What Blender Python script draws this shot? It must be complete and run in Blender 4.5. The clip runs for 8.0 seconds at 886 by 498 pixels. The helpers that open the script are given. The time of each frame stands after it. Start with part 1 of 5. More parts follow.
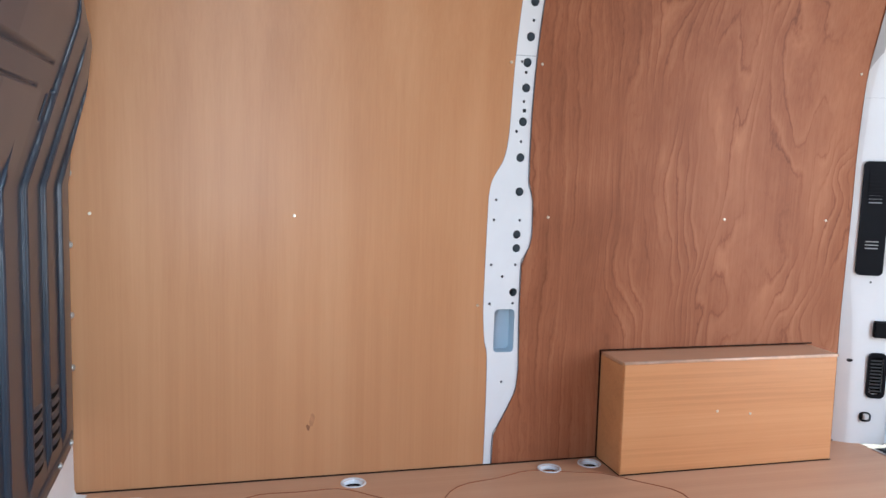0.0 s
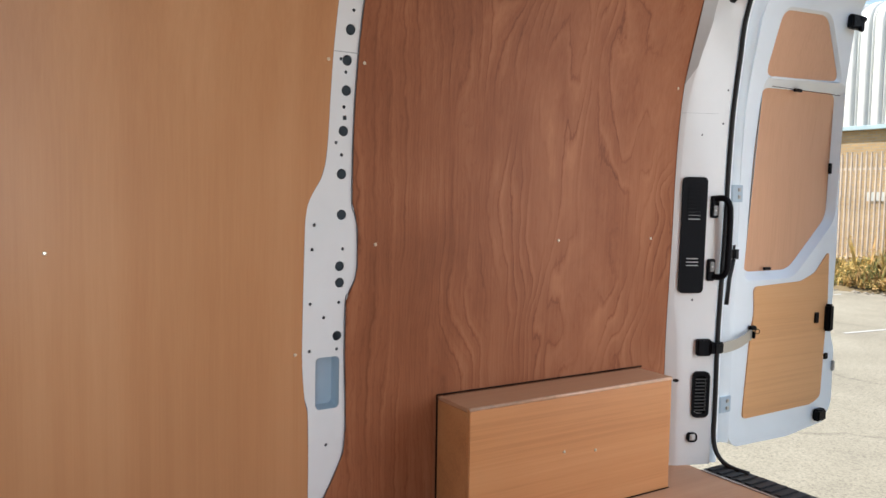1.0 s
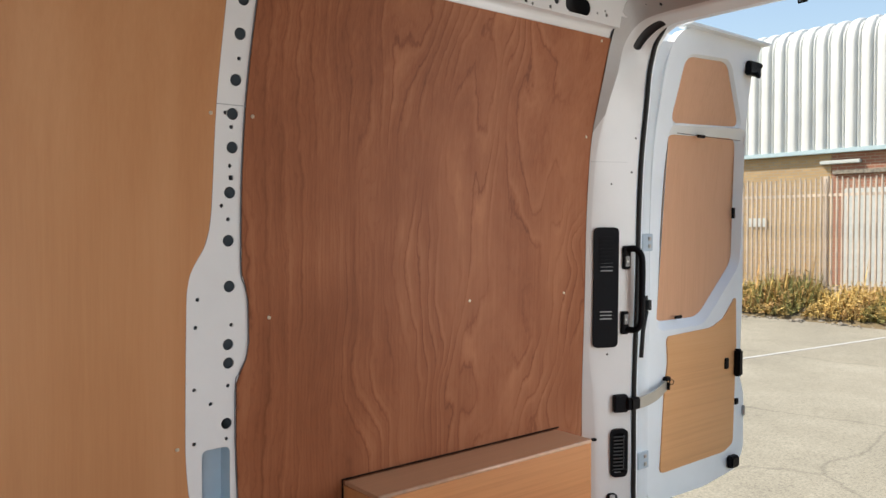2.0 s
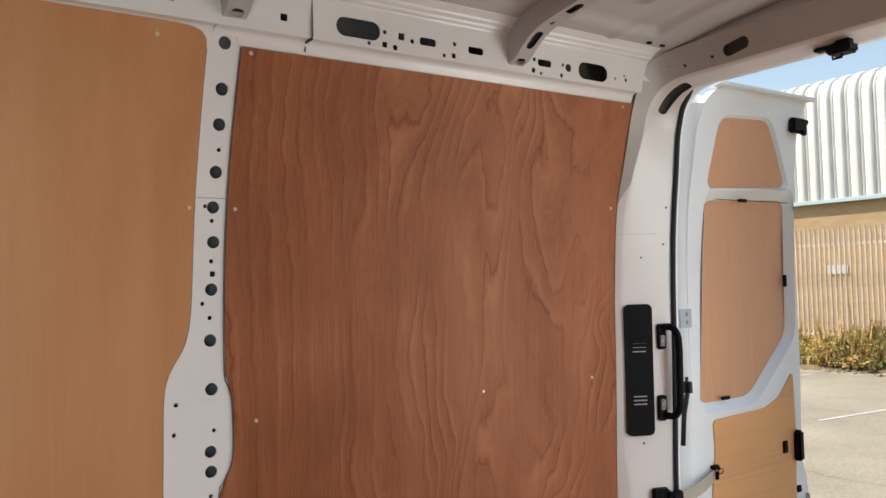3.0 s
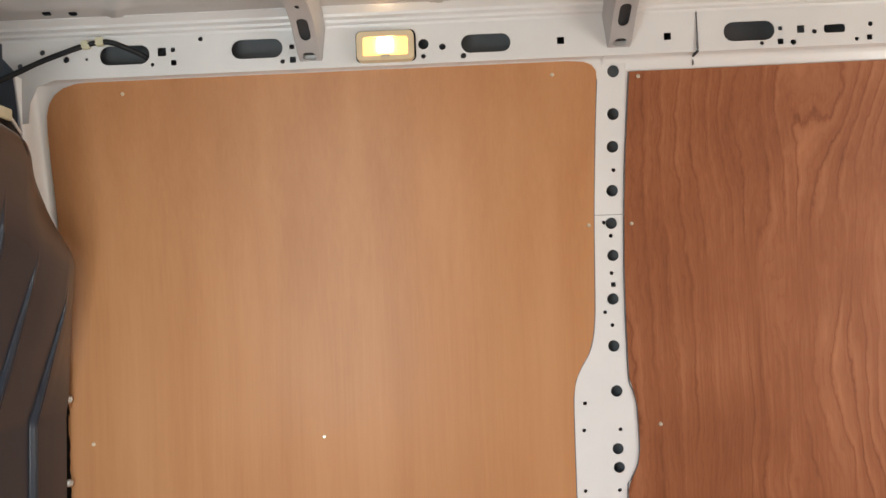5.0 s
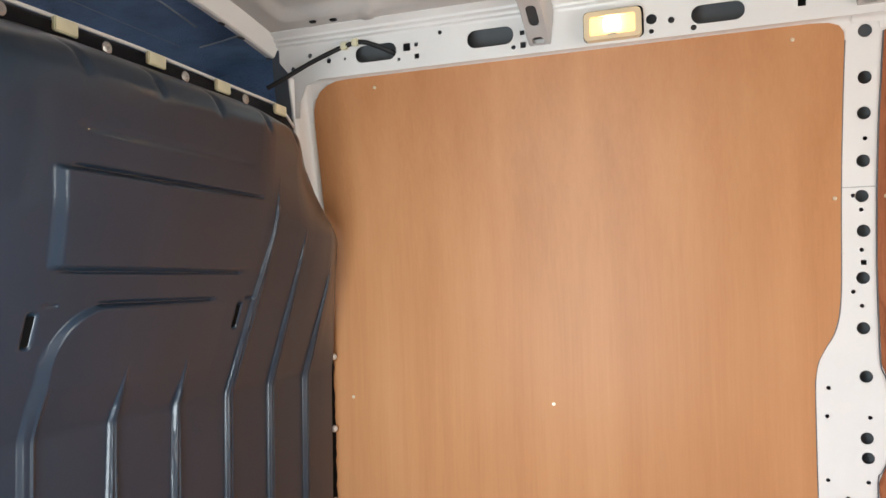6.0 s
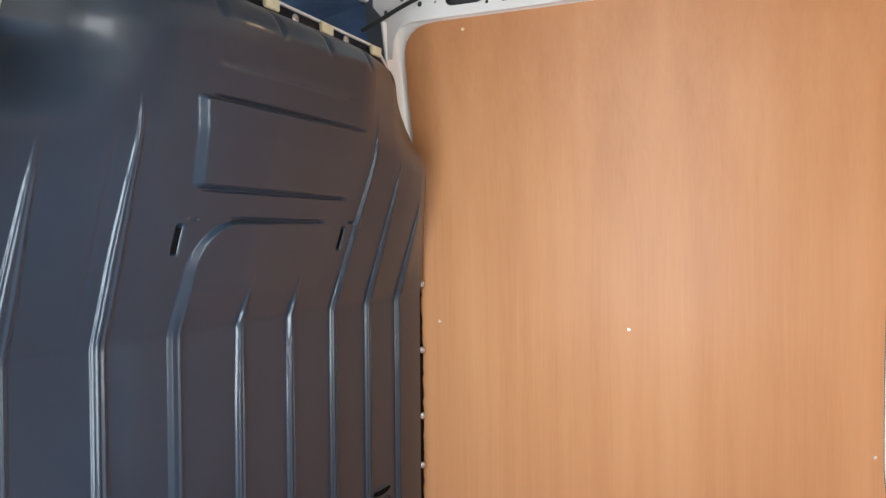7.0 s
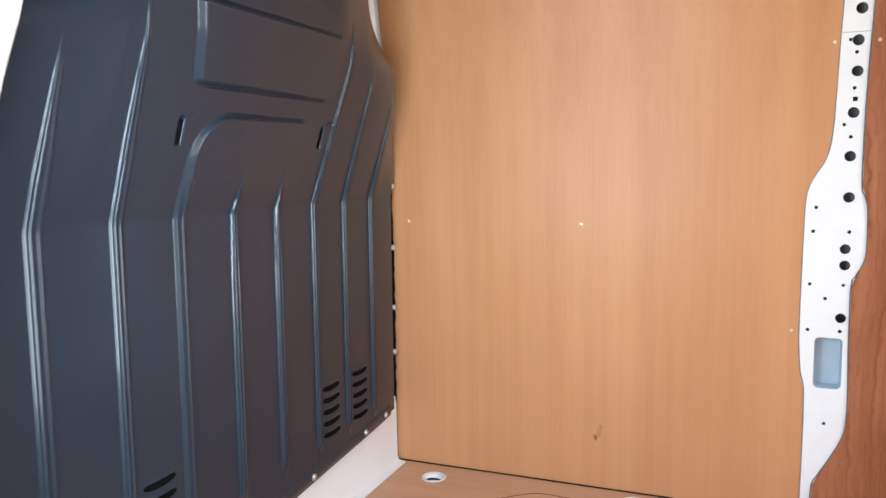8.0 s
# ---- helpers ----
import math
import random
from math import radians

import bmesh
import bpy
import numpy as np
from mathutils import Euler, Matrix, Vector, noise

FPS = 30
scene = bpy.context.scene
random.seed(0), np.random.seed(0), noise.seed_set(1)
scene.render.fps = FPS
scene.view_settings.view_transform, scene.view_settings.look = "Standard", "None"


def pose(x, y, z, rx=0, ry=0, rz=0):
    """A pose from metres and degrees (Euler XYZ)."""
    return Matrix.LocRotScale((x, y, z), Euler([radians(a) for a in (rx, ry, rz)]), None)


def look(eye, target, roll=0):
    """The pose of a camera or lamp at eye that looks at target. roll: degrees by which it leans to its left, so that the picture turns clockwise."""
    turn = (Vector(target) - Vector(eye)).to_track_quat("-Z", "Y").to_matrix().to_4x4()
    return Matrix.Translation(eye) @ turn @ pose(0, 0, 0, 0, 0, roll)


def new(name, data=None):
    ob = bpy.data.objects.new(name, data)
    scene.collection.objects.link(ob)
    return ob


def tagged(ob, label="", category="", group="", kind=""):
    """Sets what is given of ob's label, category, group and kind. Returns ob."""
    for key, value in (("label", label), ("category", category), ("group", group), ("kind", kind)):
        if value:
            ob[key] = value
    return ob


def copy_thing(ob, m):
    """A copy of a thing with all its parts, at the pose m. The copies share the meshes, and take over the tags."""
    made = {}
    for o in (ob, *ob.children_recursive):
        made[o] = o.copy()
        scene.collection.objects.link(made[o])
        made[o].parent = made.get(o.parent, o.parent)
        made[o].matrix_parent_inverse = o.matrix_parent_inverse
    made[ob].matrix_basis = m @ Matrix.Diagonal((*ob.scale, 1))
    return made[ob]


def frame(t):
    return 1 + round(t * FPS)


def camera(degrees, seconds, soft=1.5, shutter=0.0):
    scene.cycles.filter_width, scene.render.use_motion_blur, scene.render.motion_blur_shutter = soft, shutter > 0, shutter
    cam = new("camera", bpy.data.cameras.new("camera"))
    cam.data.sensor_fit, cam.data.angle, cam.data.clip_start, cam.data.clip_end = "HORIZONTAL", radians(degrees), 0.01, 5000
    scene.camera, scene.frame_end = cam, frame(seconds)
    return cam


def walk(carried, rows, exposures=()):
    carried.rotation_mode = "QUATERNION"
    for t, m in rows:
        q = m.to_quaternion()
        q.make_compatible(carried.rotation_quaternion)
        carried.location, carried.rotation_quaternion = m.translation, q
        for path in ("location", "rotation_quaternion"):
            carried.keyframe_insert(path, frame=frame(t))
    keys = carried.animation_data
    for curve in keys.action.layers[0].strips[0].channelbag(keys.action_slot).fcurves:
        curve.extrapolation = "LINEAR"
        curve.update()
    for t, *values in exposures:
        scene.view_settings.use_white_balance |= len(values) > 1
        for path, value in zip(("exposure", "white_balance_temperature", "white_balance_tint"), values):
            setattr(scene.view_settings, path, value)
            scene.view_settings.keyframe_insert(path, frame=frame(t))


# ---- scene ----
cam = camera(59.4, 8.0)
PATH = [
    (0, (1.786, -2.45, 0.992), (2.282, -0.522, 0.795), 1.5),
    (0.5, (1.791, -2.224, 0.982), (2.557, -0.384, 0.816), 1.6),
    (1, (1.778, -1.983, 0.99), (2.83, -0.288, 0.854), 0.9),
    (1.5, (1.805, -1.842, 1.016), (3.041, -0.273, 0.909), 0.3),
    (1.7, (1.825, -1.811, 1.034), (3.089, -0.264, 0.944), 0.0),
    (2.8, (2.078, -1.818, 1.179), (3.252, -0.2, 1.231), -1.0),
    (3, (2.114, -1.804, 1.171), (3.232, -0.147, 1.25), -1.6),
    (3.5, (2.168, -1.833, 1.186), (3.053, -0.042, 1.28), -2.1),
    (4, (2.209, -1.896, 1.179), (2.811, 0.008, 1.299), -2.0),
    (4.2, (2.222, -1.919, 1.174), (2.708, 0.016, 1.31), -2.1),
    (5.3, (2.338, -1.993, 1.182), (2.078, -0.014, 1.308), -1.8),
    (5.5, (2.355, -2.006, 1.181), (1.964, -0.048, 1.298), -1.5),
    (5.8, (2.354, -2.032, 1.176), (1.792, -0.115, 1.276), -1.4),
    (6, (2.375, -2.046, 1.171), (1.691, -0.169, 1.257), -1.1),
    (6.5, (2.373, -2.11, 1.154), (1.533, -0.296, 1.203), -0.6),
    (7, (2.379, -2.198, 1.113), (1.537, -0.385, 1.078), -0.4),
    (7.5, (2.388, -2.295, 1.082), (1.598, -0.463, 0.942), -0.7),
    (8, (2.434, -2.398, 1.039), (1.691, -0.554, 0.819), -0.6),
]
EXPOSURES = [(0, 1.22, 5900, 9.5), (0.5, 0.82, 6450, 10), (1, 0.68, 6650, 11), (1.5, 0.48, 6800, 11), (3, 0.48, 7200, 13), (3.5, 0.52, 7450, 15), (4, 0.68, 7850, 16),
             (5.5, 1.30, 7150, 11), (6, 1.45, 7050, 11), (7, 1.58, 6800, 11), (8, 1.66, 6500, 10)]
walk(cam, [(t, look(eye, target, roll)) for t, eye, target, roll in PATH], EXPOSURES)

# ---- light ----
SUN_DIR = Vector((-0.50, 0.72, 1.0)).normalized()
world = bpy.data.worlds.new("world")
scene.world = world
world.use_nodes = True
sky = world.node_tree.nodes.new("ShaderNodeTexSky")
sky.sky_type = "NISHITA"
sky.sun_disc = False
sky.air_density = 1.3
sky.dust_density = 1.5
sky.ozone_density = 2.5
sky.sun_elevation = math.asin(SUN_DIR.z)
sky.sun_rotation = math.atan2(SUN_DIR.x, SUN_DIR.y)
world.node_tree.links.new(sky.outputs[0], world.node_tree.nodes["Background"].inputs[0])
world.node_tree.nodes["Background"].inputs[1].default_value = 0.15
sun = new("sun", bpy.data.lights.new("sun", "SUN"))
sun.data.energy, sun.data.angle, sun.data.color = 5.0, radians(0.5), (1.0, 0.95, 0.88)
sun.matrix_world = look(SUN_DIR * 30, (0, 0, 0))


def opening_light(name, eye, target, sx, sy, watts, colour, spread=180):
    """Daylight that enters by an open door."""
    lamp = new(name, bpy.data.lights.new(name, "AREA"))
    lamp.data.shape, lamp.data.size, lamp.data.size_y = "RECTANGLE", sx, sy
    lamp.data.energy, lamp.data.color, lamp.data.spread = watts, colour, radians(spread)
    lamp.matrix_world = look(eye, target)
    return lamp


opening_light("side_door_daylight", (1.76, -1.73, 0.92), (1.74, 0, 0.86), 0.5, 0.8, 5.3, (0.74, 0.88, 1.0), 135)
opening_light("rear_door_daylight", (4.30, -1.25, 0.95), (3.2, -0.75, 0.7), 0.7, 1.5, 10.4, (0.84, 0.93, 1.0))


# ---- materials ----
def node_kit(name):
    m = bpy.data.materials.new(name)
    m.use_nodes = True
    t = m.node_tree
    bsdf = t.nodes["Principled BSDF"]

    def add(kind, **values):
        n = t.nodes.new(kind)
        for key, value in values.items():
            n.inputs[key.replace("_", " ")].default_value = value
        return n

    return m, t, bsdf, add, t.links.new


def mapped(t, add, link, scale, random_shift=False):
    pos = add("ShaderNodeTexCoord")
    mp = add("ShaderNodeMapping")
    mp.inputs["Scale"].default_value = scale
    link(pos.outputs["Object"], mp.inputs["Vector"])
    return mp.outputs[0]


def ramp(t, stops):
    r = t.nodes.new("ShaderNodeValToRGB")
    r.color_ramp.elements[0].position, r.color_ramp.elements[0].color = stops[0][0], (*stops[0][1], 1)
    r.color_ramp.elements[1].position, r.color_ramp.elements[1].color = stops[-1][0], (*stops[-1][1], 1)
    for p, c in stops[1:-1]:
        e = r.color_ramp.elements.new(p)
        e.color = (*c, 1)
    return r


def plain(name, colour, rough=0.5, metal=0.0, vary=0.06, scale=9.0, bump=0.02, fine=160.0, coat=0.0, spec=0.5):
    """Paint, plastic, rubber or metal: two scales of variation, slightly uneven gloss and fine relief."""
    m, t, bsdf, add, link = node_kit(name)
    v = mapped(t, add, link, (1, 1, 1))
    big = add("ShaderNodeTexNoise", Scale=scale, Detail=5.0, Roughness=0.6)
    small = add("ShaderNodeTexNoise", Scale=fine, Detail=2.0)
    link(v, big.inputs["Vector"]), link(v, small.inputs["Vector"])
    lo = tuple(c * (1 - vary * 1.6) for c in colour)
    hi = tuple(min(1.0, c * (1 + vary)) for c in colour)
    r = ramp(t, [(0.3, lo), (0.55, colour), (0.75, hi)])
    link(big.outputs[0], r.inputs[0])
    link(r.outputs[0], bsdf.inputs["Base Color"])
    mr = add("ShaderNodeMapRange")
    mr.inputs["To Min"].default_value, mr.inputs["To Max"].default_value = rough * 0.88, min(1.0, rough * 1.12)
    link(big.outputs[0], mr.inputs["Value"]), link(mr.outputs[0], bsdf.inputs["Roughness"])
    bsdf.inputs["Metallic"].default_value = metal
    bsdf.inputs["Coat Weight"].default_value, bsdf.inputs["Coat Roughness"].default_value = coat, 0.08
    bsdf.inputs["Specular IOR Level"].default_value = spec
    b = add("ShaderNodeBump", Strength=1.0, Distance=bump * 0.02)
    link(small.outputs[0], b.inputs["Height"]), link(b.outputs[0], bsdf.inputs["Normal"])
    return m


def plywood(name, dark, mid, light, rough, ring_share, pore_share, along="z", rings=9.0, drift=8.0, stretch=0.16, contrast=1.0, blotch=0.2, coat=0.0, spec=0.5, swirl=None, warp=0.35, detail=2.6, jag=0.0):
    """Veneer: growth rings are the contours of a stretched noise laid over a slope, so that they run along the board and close into
    flames where the noise is strong; fine drawn-out noise makes the pores, broad bands and blotches the rest."""
    m, t, bsdf, add, link = node_kit(name)
    axis = "xyz".index(along)
    k, kf = [1.0, 1.0, 1.0], [1.0, 1.0, 1.0]
    k[axis], kf[axis] = stretch, 0.012
    vf = mapped(t, add, link, kf)

    def math_node(op, a, b=None):
        n = add("ShaderNodeMath")
        n.operation = op
        for s, v in ((0, a), (1, b)):
            if isinstance(v, float):
                n.inputs[s].default_value = v
            elif v is not None:
                link(v, n.inputs[s])
        return n.outputs[0]

    def mixv(a, b, w):
        n = add("ShaderNodeMix")
        n.inputs["Factor"].default_value = w
        link(a, n.inputs[2]), link(b, n.inputs[3])
        return n.outputs[0]

    body = add("ShaderNodeTexNoise", Scale=3.4, Detail=detail, Roughness=0.52, Distortion=warp)
    link(mapped(t, add, link, k), body.inputs["Vector"])
    sep = add("ShaderNodeSeparateXYZ")
    pos = add("ShaderNodeTexCoord")
    link(pos.outputs["Object"], sep.inputs[0])
    across = sep.outputs[2 if along == "x" else 0]
    wave = math_node("MULTIPLY", body.outputs[0], rings * 2.2)
    if swirl:
        # calm straight veneer on one side, flames on the other
        calm = add("ShaderNodeMapRange")
        calm.inputs["From Min"].default_value, calm.inputs["From Max"].default_value = swirl
        calm.inputs["To Min"].default_value, calm.inputs["To Max"].default_value = 0.10, 1.0
        link(across, calm.inputs["Value"])
        wave = math_node("MULTIPLY", wave, calm.outputs[0])
    phase = math_node("ADD", wave, math_node("MULTIPLY", across, drift))
    if jag:
        # ragged ring edges
        rough_edge = add("ShaderNodeTexNoise", Scale=34.0, Detail=3.0, Roughness=0.6)
        link(mapped(t, add, link, k), rough_edge.inputs["Vector"])
        phase = math_node("ADD", phase, math_node("MULTIPLY", rough_edge.outputs[0], jag))
    saw = math_node("FRACT", phase)
    edge = ramp(t, [(0.0, (0.46,) * 3), (0.07, (0.24,) * 3), (0.17, (0.52,) * 3), (0.30, (0.66,) * 3), (0.6, (0.52,) * 3), (1.0, (0.46,) * 3)])
    link(saw, edge.inputs[0])
    pores = add("ShaderNodeTexNoise", Scale=150.0, Detail=3.0, Roughness=0.65)
    bands = add("ShaderNodeTexNoise", Scale=9.0, Detail=3.0, Roughness=0.6)
    link(vf, pores.inputs["Vector"]), link(vf, bands.inputs["Vector"])
    blot = add("ShaderNodeTexNoise", Scale=3.2, Detail=5.0, Roughness=0.6)
    kb = [1.0, 1.0, 1.0]
    kb[axis] = 0.5
    link(mapped(t, add, link, kb), blot.inputs["Vector"])
    f = mixv(bands.outputs[0], pores.outputs[0], pore_share)
    fade = add("ShaderNodeTexNoise", Scale=6.0, Detail=2.0)
    link(mapped(t, add, link, k), fade.inputs["Vector"])
    fr = ramp(t, [(0.38, (0.0,) * 3), (0.62, (1.0,) * 3)])
    link(fade.outputs[0], fr.inputs[0])
    soft = add("ShaderNodeMix")
    link(fr.outputs[0], soft.inputs["Factor"]), link(edge.outputs[0], soft.inputs[3])
    soft.inputs[2].default_value = 0.5
    saw2 = math_node("FRACT", math_node("MULTIPLY", phase, 3.3))
    edge2 = ramp(t, [(0.0, (0.46,) * 3), (0.10, (0.34,) * 3), (0.3, (0.55,) * 3), (1.0, (0.5,) * 3)])
    link(saw2, edge2.inputs[0])
    lines = add("ShaderNodeMix")
    lines.inputs["Factor"].default_value = 0.28
    if swirl:
        fine = add("ShaderNodeMapRange")
        fine.inputs["From Min"].default_value, fine.inputs["From Max"].default_value = swirl
        fine.inputs["To Min"].default_value, fine.inputs["To Max"].default_value = 0.40, 0.16
        link(across, fine.inputs["Value"]), link(fine.outputs[0], lines.inputs["Factor"])
    link(soft.outputs[0], lines.inputs[2]), link(edge2.outputs[0], lines.inputs[3])
    f = mixv(f, lines.outputs[0], ring_share)
    f = mixv(f, blot.outputs[0], blotch)
    if swirl:
        # the board pales towards its flamed side: veneer tone plus painted-in light
        f = math_node("ADD", f, math_node("MULTIPLY", math_node("SUBTRACT", calm.outputs[0], 0.55), 0.06))
    r = ramp(t, [(0.5 - 0.26 / contrast, dark), (0.5, mid), (0.5 + 0.26 / contrast, light)])
    link(f, r.inputs[0]), link(r.outputs[0], bsdf.inputs["Base Color"])
    mr = add("ShaderNodeMapRange")
    mr.inputs["To Min"].default_value, mr.inputs["To Max"].default_value = rough * 0.85, rough * 1.15
    link(f, mr.inputs["Value"]), link(mr.outputs[0], bsdf.inputs["Roughness"])
    bsdf.inputs["Specular IOR Level"].default_value = spec
    bsdf.inputs["Coat Weight"].default_value, bsdf.inputs["Coat Roughness"].default_value = coat, rough * 0.8
    b = add("ShaderNodeBump", Strength=0.35, Distance=0.0005)
    link(f, b.inputs["Height"]), link(b.outputs[0], bsdf.inputs["Normal"])
    return m


M_PLY_LIGHT = plywood("light_plywood", (0.42, 0.180, 0.076), (0.49, 0.224, 0.099), (0.55, 0.269, 0.127), 0.42, 0.07, 0.25, rings=2.0, drift=5.0, contrast=1.5, blotch=0.22, coat=0.0, spec=0.24)
M_PLY_RED = plywood("red_plywood", (0.158, 0.047, 0.0185), (0.296, 0.102, 0.0455), (0.432, 0.175, 0.085), 0.52, 0.66, 0.45, rings=6.5, drift=13.0, stretch=0.36, contrast=1.95, blotch=0.30, spec=0.18, swirl=(2.75, 3.35), warp=0.5, detail=1.6, jag=0.7)
M_PLY_BOX = plywood("box_plywood", (0.45, 0.182, 0.066), (0.61, 0.272, 0.106), (0.69, 0.335, 0.148), 0.40, 0.10, 0.4, along="x", rings=3.0, contrast=1.3)
# box plywood made brighter, painting in the daylight on the door
M_PLY_HATCH = plywood("daylit_honey_plywood", (0.58, 0.27, 0.108), (0.74, 0.37, 0.152), (0.79, 0.43, 0.20), 0.42, 0.10, 0.4, along="x", rings=3.0, contrast=1.3)
M_PLY_DOOR = plywood("door_plywood", (0.60, 0.30, 0.16), (0.72, 0.38, 0.215), (0.77, 0.43, 0.25), 0.5, 0.05, 0.5, rings=2.0)
M_PLY_FLOOR = plywood("floor_plywood", (0.42, 0.215, 0.118), (0.55, 0.297, 0.170), (0.63, 0.375, 0.225), 0.5, 0.12, 0.4, along="x", rings=3.0)
M_PAINT = plain("white_body_paint", (0.74, 0.732, 0.722), 0.32, vary=0.03, scale=4.0, bump=0.01, coat=0.25)
# brighter, bluer copy of the body white: sky light put into the colour
M_DOOR_PAINT = plain("skylit_white_door_paint", (0.85, 0.90, 0.93), 0.35, vary=0.03, scale=4.0, bump=0.01, coat=0.2)
M_STAIN = plain("faint_wood_stain", (0.40, 0.165, 0.066), 0.5, vary=0.15, scale=60.0)
M_KNOT = plain("brown_knot", (0.24, 0.085, 0.028), 0.5, vary=0.4, scale=90.0)
M_ROOF = plain("grey_white_roof_primer", (0.46, 0.44, 0.425), 0.45, vary=0.08, scale=3.0)
# greyer than the rail paint: the shade on the bows is in this colour
M_BOW = plain("grey_shaded_bow_paint", (0.42, 0.405, 0.40), 0.45, vary=0.08, scale=4.0)
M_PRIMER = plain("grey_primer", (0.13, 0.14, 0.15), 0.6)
# dark grey for hollows and gaps, standing for the shade inside them
M_SHADE = plain("dark_gap_shade", (0.05, 0.05, 0.052), 0.7)
M_POCKET = plain("pale_blue_paint", (0.44, 0.53, 0.60), 0.4)
M_BULK = plain("dark_grey_bulkhead_paint", (0.0108, 0.0204, 0.033), 0.30, vary=0.08, scale=4.0, bump=0.0, fine=420.0, spec=0.40, coat=0.24)
M_BLACK = plain("black_plastic", (0.004, 0.004, 0.006), 0.5, vary=0.15, bump=0.05, fine=600.0, spec=0.12)
# black for openings and gaps, their shade put into the colour
M_VOID = plain("unlit_gap_black", (0.004, 0.004, 0.004), 0.95, spec=0.05)
M_RUBBER = plain("black_rubber", (0.010, 0.010, 0.011), 0.6, vary=0.2)
M_SCREW = plain("zinc_screw", (0.80, 0.70, 0.55), 0.3, metal=0.5)
# pale wood for the box edge, its highlight put into the colour
M_EDGE = plain("pale_edge_highlight", (0.70, 0.44, 0.29), 0.35, vary=0.12, scale=30.0, coat=0.2)
M_GAPGREY = plain("grey_edge_shade", (0.17, 0.18, 0.20), 0.6, vary=0.2, scale=40.0)
M_PLATE = plain("dull_zinc_plate", (0.20, 0.20, 0.20), 0.45, metal=0.6)
M_STEEL = plain("bare_steel", (0.52, 0.51, 0.49), 0.38, metal=0.85)
M_NAVY = plain("cab_headliner_fabric", (0.12, 0.21, 0.38), 0.85, vary=0.2, bump=0.3)
M_SEAM = plain("grey_blue_seam", (0.26, 0.32, 0.40), 0.7)
M_FOAM = plain("cream_foam", (0.68, 0.64, 0.46), 0.8, vary=0.1)
M_SEALANT = plain("dark_brown_sealant", (0.020, 0.008, 0.005), 0.9, spec=0.1)
M_DARKSTEP = plain("black_tread_plastic", (0.02, 0.02, 0.021), 0.55)
M_GREYLINE = plain("grey_moulded_bar", (0.42, 0.42, 0.42), 0.5)


# ---- mesh helpers ----
def mesh_of(name, verts, faces, smooth=True):
    me = bpy.data.meshes.new(name)
    me.from_pydata([tuple(v) for v in verts], [], faces)
    me.update()
    if smooth:
        me.shade_smooth()
    return me


def put(name, me, material, parent=None, label=""):
    ob = new(name, me)
    if material:
        me.materials.clear()
        me.materials.append(material)
    if parent is not None:
        ob.parent = parent
    if label:
        ob["label"] = label
    return ob


def part(name, bm, material, parent=None, label="", smooth=False):
    me = bpy.data.meshes.new(name)
    bmesh.ops.recalc_face_normals(bm, faces=bm.faces)
    bm.to_mesh(me)
    bm.free()
    if smooth:
        me.shade_smooth()
    return put(name, me, material, parent, label)


def empty(name, label, category, kind="", group=""):
    return tagged(new(name), label, category, group, kind)


def block(x0, x1, y0, y1, z0, z1, bevel=0.0, bm=None, seg=2):
    bm = bm or bmesh.new()
    r = bmesh.ops.create_cube(bm, size=1)
    for v in r["verts"]:
        v.co = ((x0 + x1) / 2 + v.co.x * (x1 - x0), (y0 + y1) / 2 + v.co.y * (y1 - y0), (z0 + z1) / 2 + v.co.z * (z1 - z0))
    if bevel:
        bmesh.ops.bevel(bm, geom=list({e for v in r["verts"] for e in v.link_edges}), offset=bevel, segments=seg, affect="EDGES")
    return bm


def ring(cu, cv, r, n=20, squash=1.0):
    return [(cu + r * math.cos(2 * math.pi * i / n), cv + r * squash * math.sin(2 * math.pi * i / n)) for i in range(n)]


def slot(cu, cv, w, h, r=None, n=6):
    """A rectangle with round corners."""
    r = min(w, h) / 2 * 0.98 if r is None else r
    out = []
    for sx, sy, a0 in ((1, 1, 0), (-1, 1, 90), (-1, -1, 180), (1, -1, 270)):
        for i in range(n + 1):
            a = radians(a0 + 90 * i / n)
            out.append((cu + sx * (w / 2 - r) + r * math.cos(a), cv + sy * (h / 2 - r) + r * math.sin(a)))
    return out


def rounded(points, r, n=5):
    """A polygon with each corner rounded by about r."""
    out = []
    k = len(points)
    for i in range(k):
        p, a, b = Vector(points[i]), Vector(points[i - 1]), Vector(points[(i + 1) % k])
        da, db = (a - p), (b - p)
        ra, rb = min(r, da.length * 0.45), min(r, db.length * 0.45)
        pa, pb = p + da.normalized() * ra, p + db.normalized() * rb
        for j in range(n + 1):
            s = j / n
            q = pa * (1 - s) ** 2 + p * 2 * s * (1 - s) + pb * s * s
            out.append((q.x, q.y))
    return out


